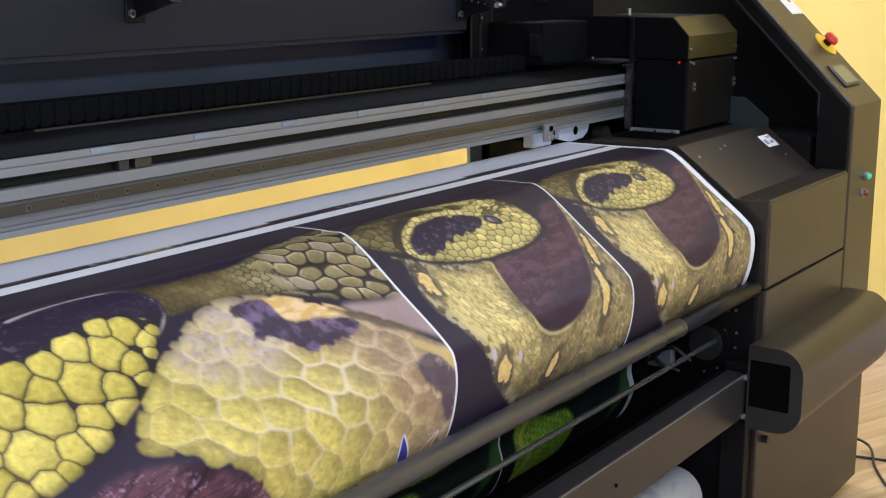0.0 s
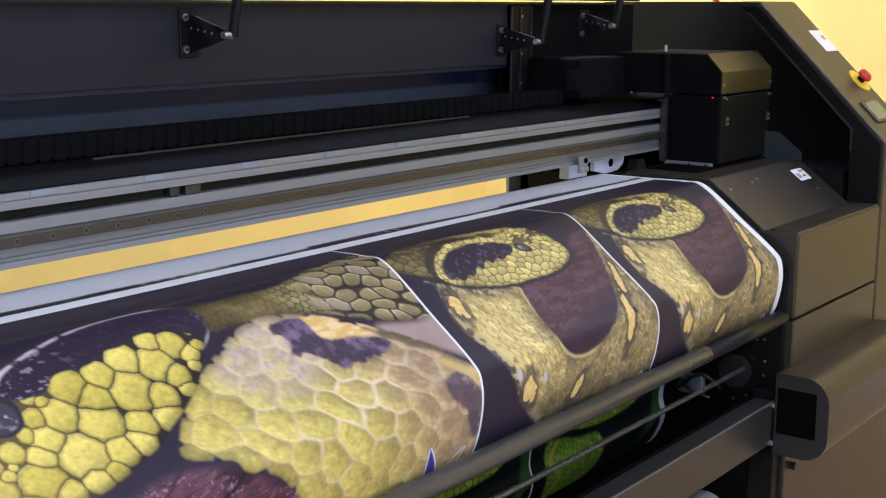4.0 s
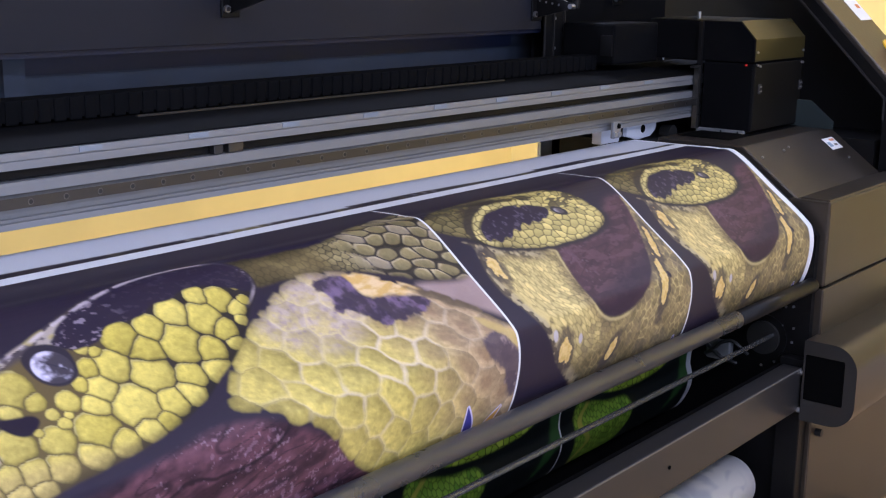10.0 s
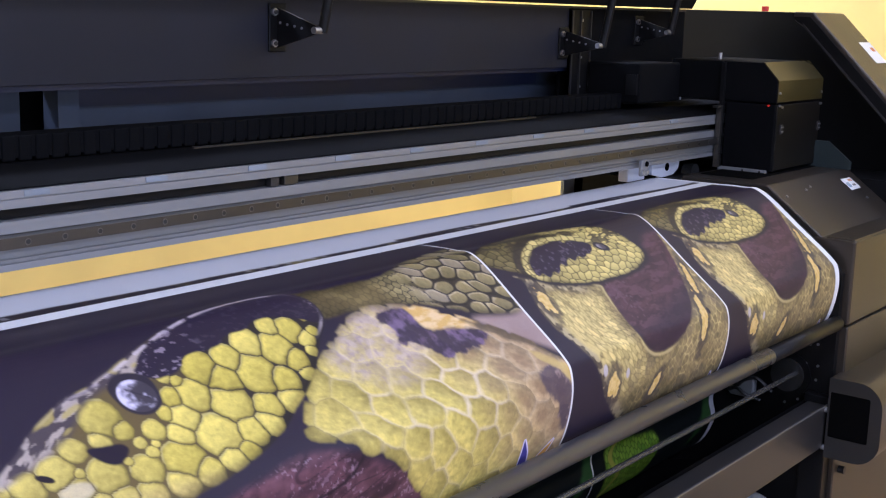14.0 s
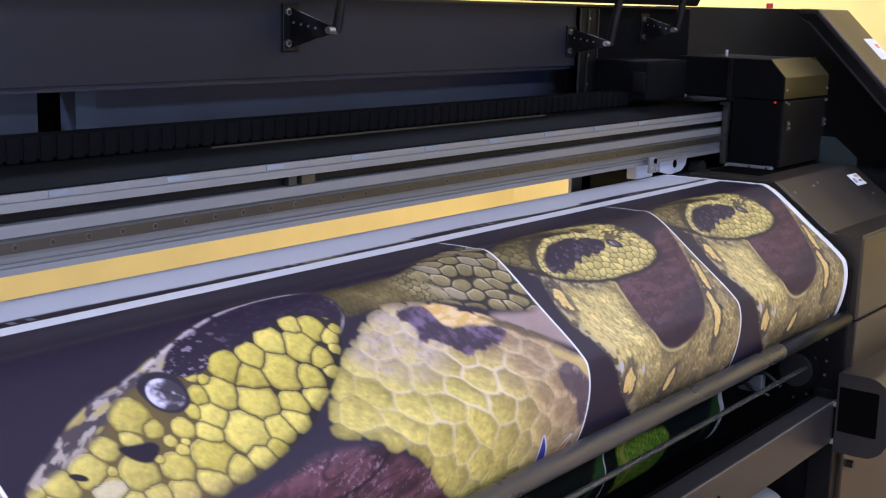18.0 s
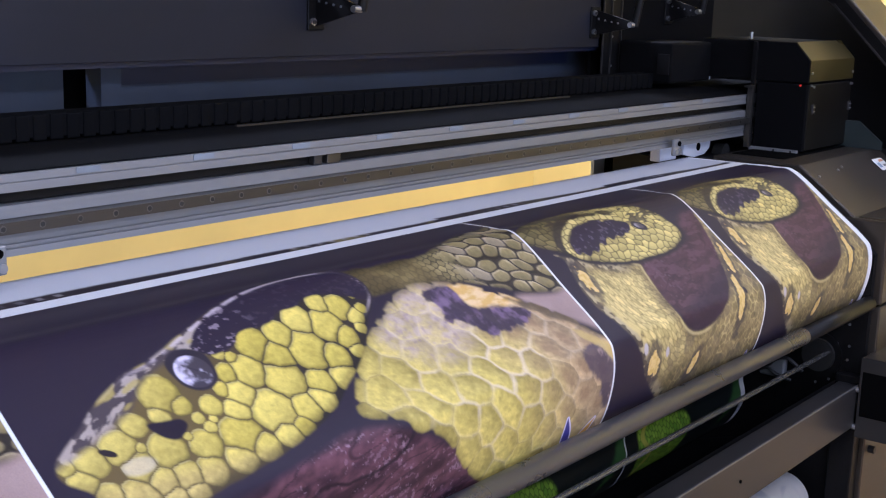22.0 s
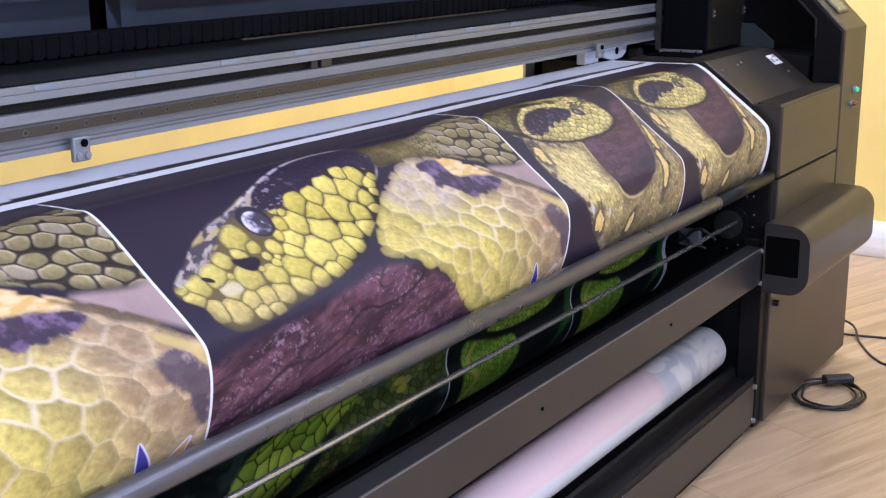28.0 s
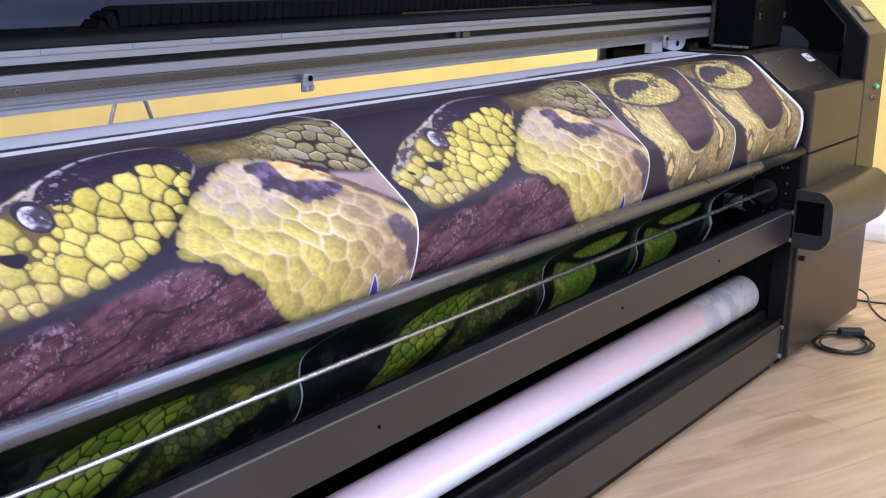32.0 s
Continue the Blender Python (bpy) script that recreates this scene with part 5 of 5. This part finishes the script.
# thin plate over the hood's front, in a lighter olive tone
part("hood_slope", extrude_x([(CY - 0.0015, 1.326), (CY - 0.0015, 1.3845), (CY + 0.0445, 1.4325), (CY + 0.047, 1.4325), (CY + 0.001, 1.3835), (CY + 0.001, 1.326)], CX0 + 0.001, CX1 - 0.001, 0.0006), M_OLIVE, carriage, "olive sloping front plate")
part("rear_housing", box(0.06, CX0 - 0.004, 0.57, 0.735, 1.312, 1.420, 0.006), M_MATT, carriage)
part("housing_bracket", box(0.054, 0.060, 0.575, 0.61, 1.335, 1.39), M_BLACK, carriage)
part("side_strip", box(CX0 - 0.024, CX0 - 0.012, 0.428, 0.4425, 1.136, 1.305), M_RAIL, carriage, "grey side bracket")
part("strip_tab", box(CX0 - 0.048, CX0 - 0.012, 0.428, 0.4425, 1.303, 1.309), M_RAIL, carriage)
part("strip_web", box(CX0 - 0.014, CX0 + 0.002, 0.43, 0.440, 1.136, 1.428), M_BLACK, carriage)
part("foot_strip", box(CX0 - 0.007, CX0 + 0.004, 0.292, 0.436, 1.126, 1.1385, 0.002), M_ALU, carriage, "grey foot strip")
for y in (0.36, 0.31):
    part("slot", box(CX0 - 0.0085, CX0 - 0.0065, y - 0.002, y + 0.002, 1.129, 1.136), M_HOLE, carriage)
for x, z in ((0.336, 1.251), (0.605, 1.248)):
    lt = part("latch", box(x - 0.009, x + 0.009, CY - 0.006, CY, z - 0.013, z + 0.013, 0.002), M_BAR, carriage, "small metal latch")
    for dz in (-0.006, 0.006):
        part("latch_slot", box(x - 0.006, x + 0.006, CY - 0.0075, CY - 0.005, z + dz - 0.002, z + dz + 0.002), M_SCREW, lt)
for x, z in ((0.316, 1.316), (0.332, 1.312), (0.606, 1.312), (0.615, 1.312), (0.312, 1.350), (0.612, 1.346)):
    part("hinge_screw", tube((x, CY - 0.005, z), (x, CY + 0.002, z), 0.0035, 10), M_SCREW, carriage)
part("cap_screw", tube((0.40, 0.50, 1.43), (0.40, 0.50, 1.450), 0.005, 10), M_SCREW, carriage)
lamp = Nodes("small_red_lamp")
lamp.set(Base_Color=rgb(0.4, 0.01, 0.01), Roughness=0.3, Emission_Color=rgb(1, 0.05, 0.02), Emission_Strength=0.3)
part("status_lamp", tube((CX0 - 0.004, 0.30, 1.316), (CX0 + 0.001, 0.30, 1.316), 0.003, 10), lamp.m, carriage, "tiny red status lamp")

# cable chain: out from the carriage, round a bend and back to its fixed end
chain = tagged(holder("cable_chain"), "black plastic cable chain lying on the ledge behind the beam", "cable chain")
bm = box(-0.0120, 0.0120, -0.027, 0.027, -0.0205, 0.0205, 0.003)
link = part("link", bm, M_MATT, chain)
pin = part("link_joint", box(-0.0060, 0.0060, -0.024, 0.024, -0.0150, 0.0205), M_MATT, chain)
run = [(0.05 - 0.0305 * k, 1.3165, 0) for k in range(82)]
run += [(-2.448, 1.3145, -12), (-2.476, 1.3055, -28), (-2.500, 1.2900, -45)]
for k, (x, z, a) in enumerate(run):
    c = link if k == 0 else link.copy()
    if k:
        scene.collection.objects.link(c)
    c.matrix_basis = pose(x, 0.650, z, 0, a, 0)
    if k < 82:
        c = pin if k == 0 else pin.copy()
        if k:
            scene.collection.objects.link(c)
        c.matrix_basis = pose(x - 0.01525, 0.650, z, 0, 0, 0)

# ---- roll, cable, stand, duct ----
k = Nodes("backed_paper")
p = k.world_place()
xs = k.add("ShaderNodeSeparateXYZ", {0: p}).outputs
pink = k.math("MULTIPLY", k.step(xs[0], -0.45, -0.47), k.step(k.math("ADD", xs[2], k.math("MULTIPLY", k.noise(5.0, 2.0, p), 0.012)), 0.281, 0.292))
blot = k.math("MULTIPLY", k.step(k.noise(9.0, 1.0, k.mul(p, (1.0, 1.2, 1.2)), 0.4, 1.4), 0.44, 0.58), k.math("MULTIPLY", k.step(xs[0], -0.52, -0.42), k.step(xs[0], -0.05, -0.09)))
c = k.mix(k.math("MULTIPLY", pink, 0.9), rgb(0.91, 0.91, 0.92), rgb(0.93, 0.69, 0.72))
c = k.mix(k.math("MULTIPLY", blot, 0.62), c, rgb(0.46, 0.50, 0.62))
k.set(Base_Color=c, Roughness=0.34)
k.bump(k.noise(30.0, 2.0, p), 0.04, 0.003)
roll = tagged(holder("paper_roll"), "thick roll of white-backed printed paper hung under the crossbar", "paper roll")
bm = tube((-3.9, 0.125, 0.258), (-0.012, 0.120, 0.270), 0.056, 64, 0.071)
bmesh.ops.bevel(bm, geom=[e for e in bm.edges if all(v.co.x > -0.02 for v in e.verts)], offset=0.004, segments=2, affect="EDGES")
pr = part("paper", bm, k.m, roll, "", True)
part("core", tube((-0.02, 0.120, 0.270), (0.03, 0.120, 0.270), 0.030, 24), M_BLACK, roll)
for r in (0.040, 0.050, 0.060):
    bm = bmesh.new()
    bmesh.ops.create_circle(bm, segments=48, radius=r, matrix=Matrix.Translation((-0.0115, 0.120, 0.270)) @ Matrix.Rotation(radians(90), 4, "Y"))
    pts = [v.co.copy() for v in bm.verts]
    bm.free()
    part("paper_layer", sweep(pts, 0.0009, 4, True), M_PALE, roll)

cable = tagged(holder("power_cable"), "coiled black power cable with its adapter lying on the floor", "cable")
loops = []
for k in range(76):
    a = 2 * math.pi * k / 19
    turn = k / 19
    w = 1.05 + 0.07 * math.sin(turn * 2.3 + 0.5) + 0.03 * math.sin(k * 1.7)
    loops.append((0.480 + 0.125 * w * math.cos(a) + 0.012 * math.sin(turn * 3), -0.130 + 0.092 * w * math.sin(a) + 0.010 * math.cos(turn * 4), 0.005 + 0.004 * turn))
part("coil", sweep(smooth_line(loops, 3), 0.0042, 6), M_CABLE, cable, "", True)
ad = part("adapter", box(-0.050, 0.050, -0.022, 0.022, 0.0, 0.026, 0.006), M_CABLE, cable, "black power adapter")
ad.matrix_basis = pose(0.600, -0.125, 0.014, 0, 0, -50)
lead = tagged(holder("floor_cable"), "thin dark cables running over the floor from the printer", "cable")
part("lead", sweep(smooth_line([(0.93, 0.42, 0.16), (1.10, 0.20, 0.10), (1.24, 0.02, 0.03), (1.10, -0.06, 0.006), (0.94, -0.16, 0.005), (0.90, -0.26, 0.005), (1.0, -0.6, 0.005)], 6), 0.0045, 6), M_CABLE, lead, "", True)
part("lead", sweep(smooth_line([(0.93, 0.50, 0.05), (1.16, 0.01, 0.006), (1.19, -0.10, 0.005), (1.3, -0.5, 0.005)], 6), 0.0045, 6), M_CABLE, lead, "", True)

stand = tagged(holder("folding_stand"), "grey folding stand with splayed legs behind the printer", "stand")
for a, b in (((-1.50, 1.69, 1.10), (-1.86, 1.69, 0.0)), ((-1.49, 1.69, 1.10), (-1.00, 1.69, 0.0))):
    part("leg", tube(a, b, 0.007, 10), M_LEG, stand, "", True)
part("head", box(-1.53, -1.46, 1.67, 1.71, 1.09, 1.13, 0.004), M_PALE, stand)

duct = tagged(holder("floor_duct"), "white rounded cable duct along the foot of the yellow wall", "duct", kind="structure")
bm = extrude_x([(2.452, 0.0), (2.452, 0.165), (2.425, 0.165), (2.405, 0.155), (2.392, 0.135), (2.385, 0.10), (2.385, 0.05), (2.392, 0.02), (2.40, 0.0)], -3.5, 0.36, 0.004, axis="y")
part("duct_cover", bm, M_WHITE, duct)

# ---- floor boards ----
ANG = radians(-21)
ca, sa = math.cos(ANG), math.sin(ANG)
bm = box(-0.64, 0.64, -0.0955, 0.0955, -0.008, 0.0, 0.0006, 1)
board = part("board", bm, M_OAK, floor)
rnd = random.Random(5)
made, rest = 0, []
for j in range(-32, 30):
    shift = rnd.random() * 1.28
    for i in range(-8, 8):
        a, b = i * 1.282 + shift, j * 0.1925
        x, y = 0.4 + a * ca - b * sa, -0.2 + a * sa + b * ca
        if not (X0 - 0.6 < x < X1 + 0.6 and Y0 - 0.4 < y < Y1 + 0.4):
            continue
        if not (-2.3 < x < 3.1 and -2.2 < y < 2.4):
            rest.append((x, y))
            continue
        o = board if made == 0 else board.copy()
        if made:
            scene.collection.objects.link(o)
        o.matrix_basis = pose(x, y, 0, 0, 0, -21)
        made += 1

# the boards far from the walk, in one mesh turned like the others
corners = [(-0.64, -0.0955), (0.64, -0.0955), (0.64, 0.0955), (-0.64, 0.0955)]
verts, faces = [], []
for x, y in rest:
    n = len(verts)
    a, b = x * ca + y * sa, -x * sa + y * ca
    verts += [(a + p, b + q, -0.005) for p, q in corners] + [(a + p * 0.999, b + q * 0.993, 0.0) for p, q in corners]
    faces += [[n + 4, n + 5, n + 6, n + 7]] + [[n + m, n + (m + 1) % 4, n + 4 + (m + 1) % 4, n + 4 + m] for m in range(4)]
me = bpy.data.meshes.new("boards")
me.from_pydata(verts, [], faces)
me.materials.append(M_OAK)
far_boards = tagged(new("boards", me), kind="stuff")
far_boards.matrix_basis = pose(0, 0, 0, 0, 0, -21)
far_boards.parent = floor
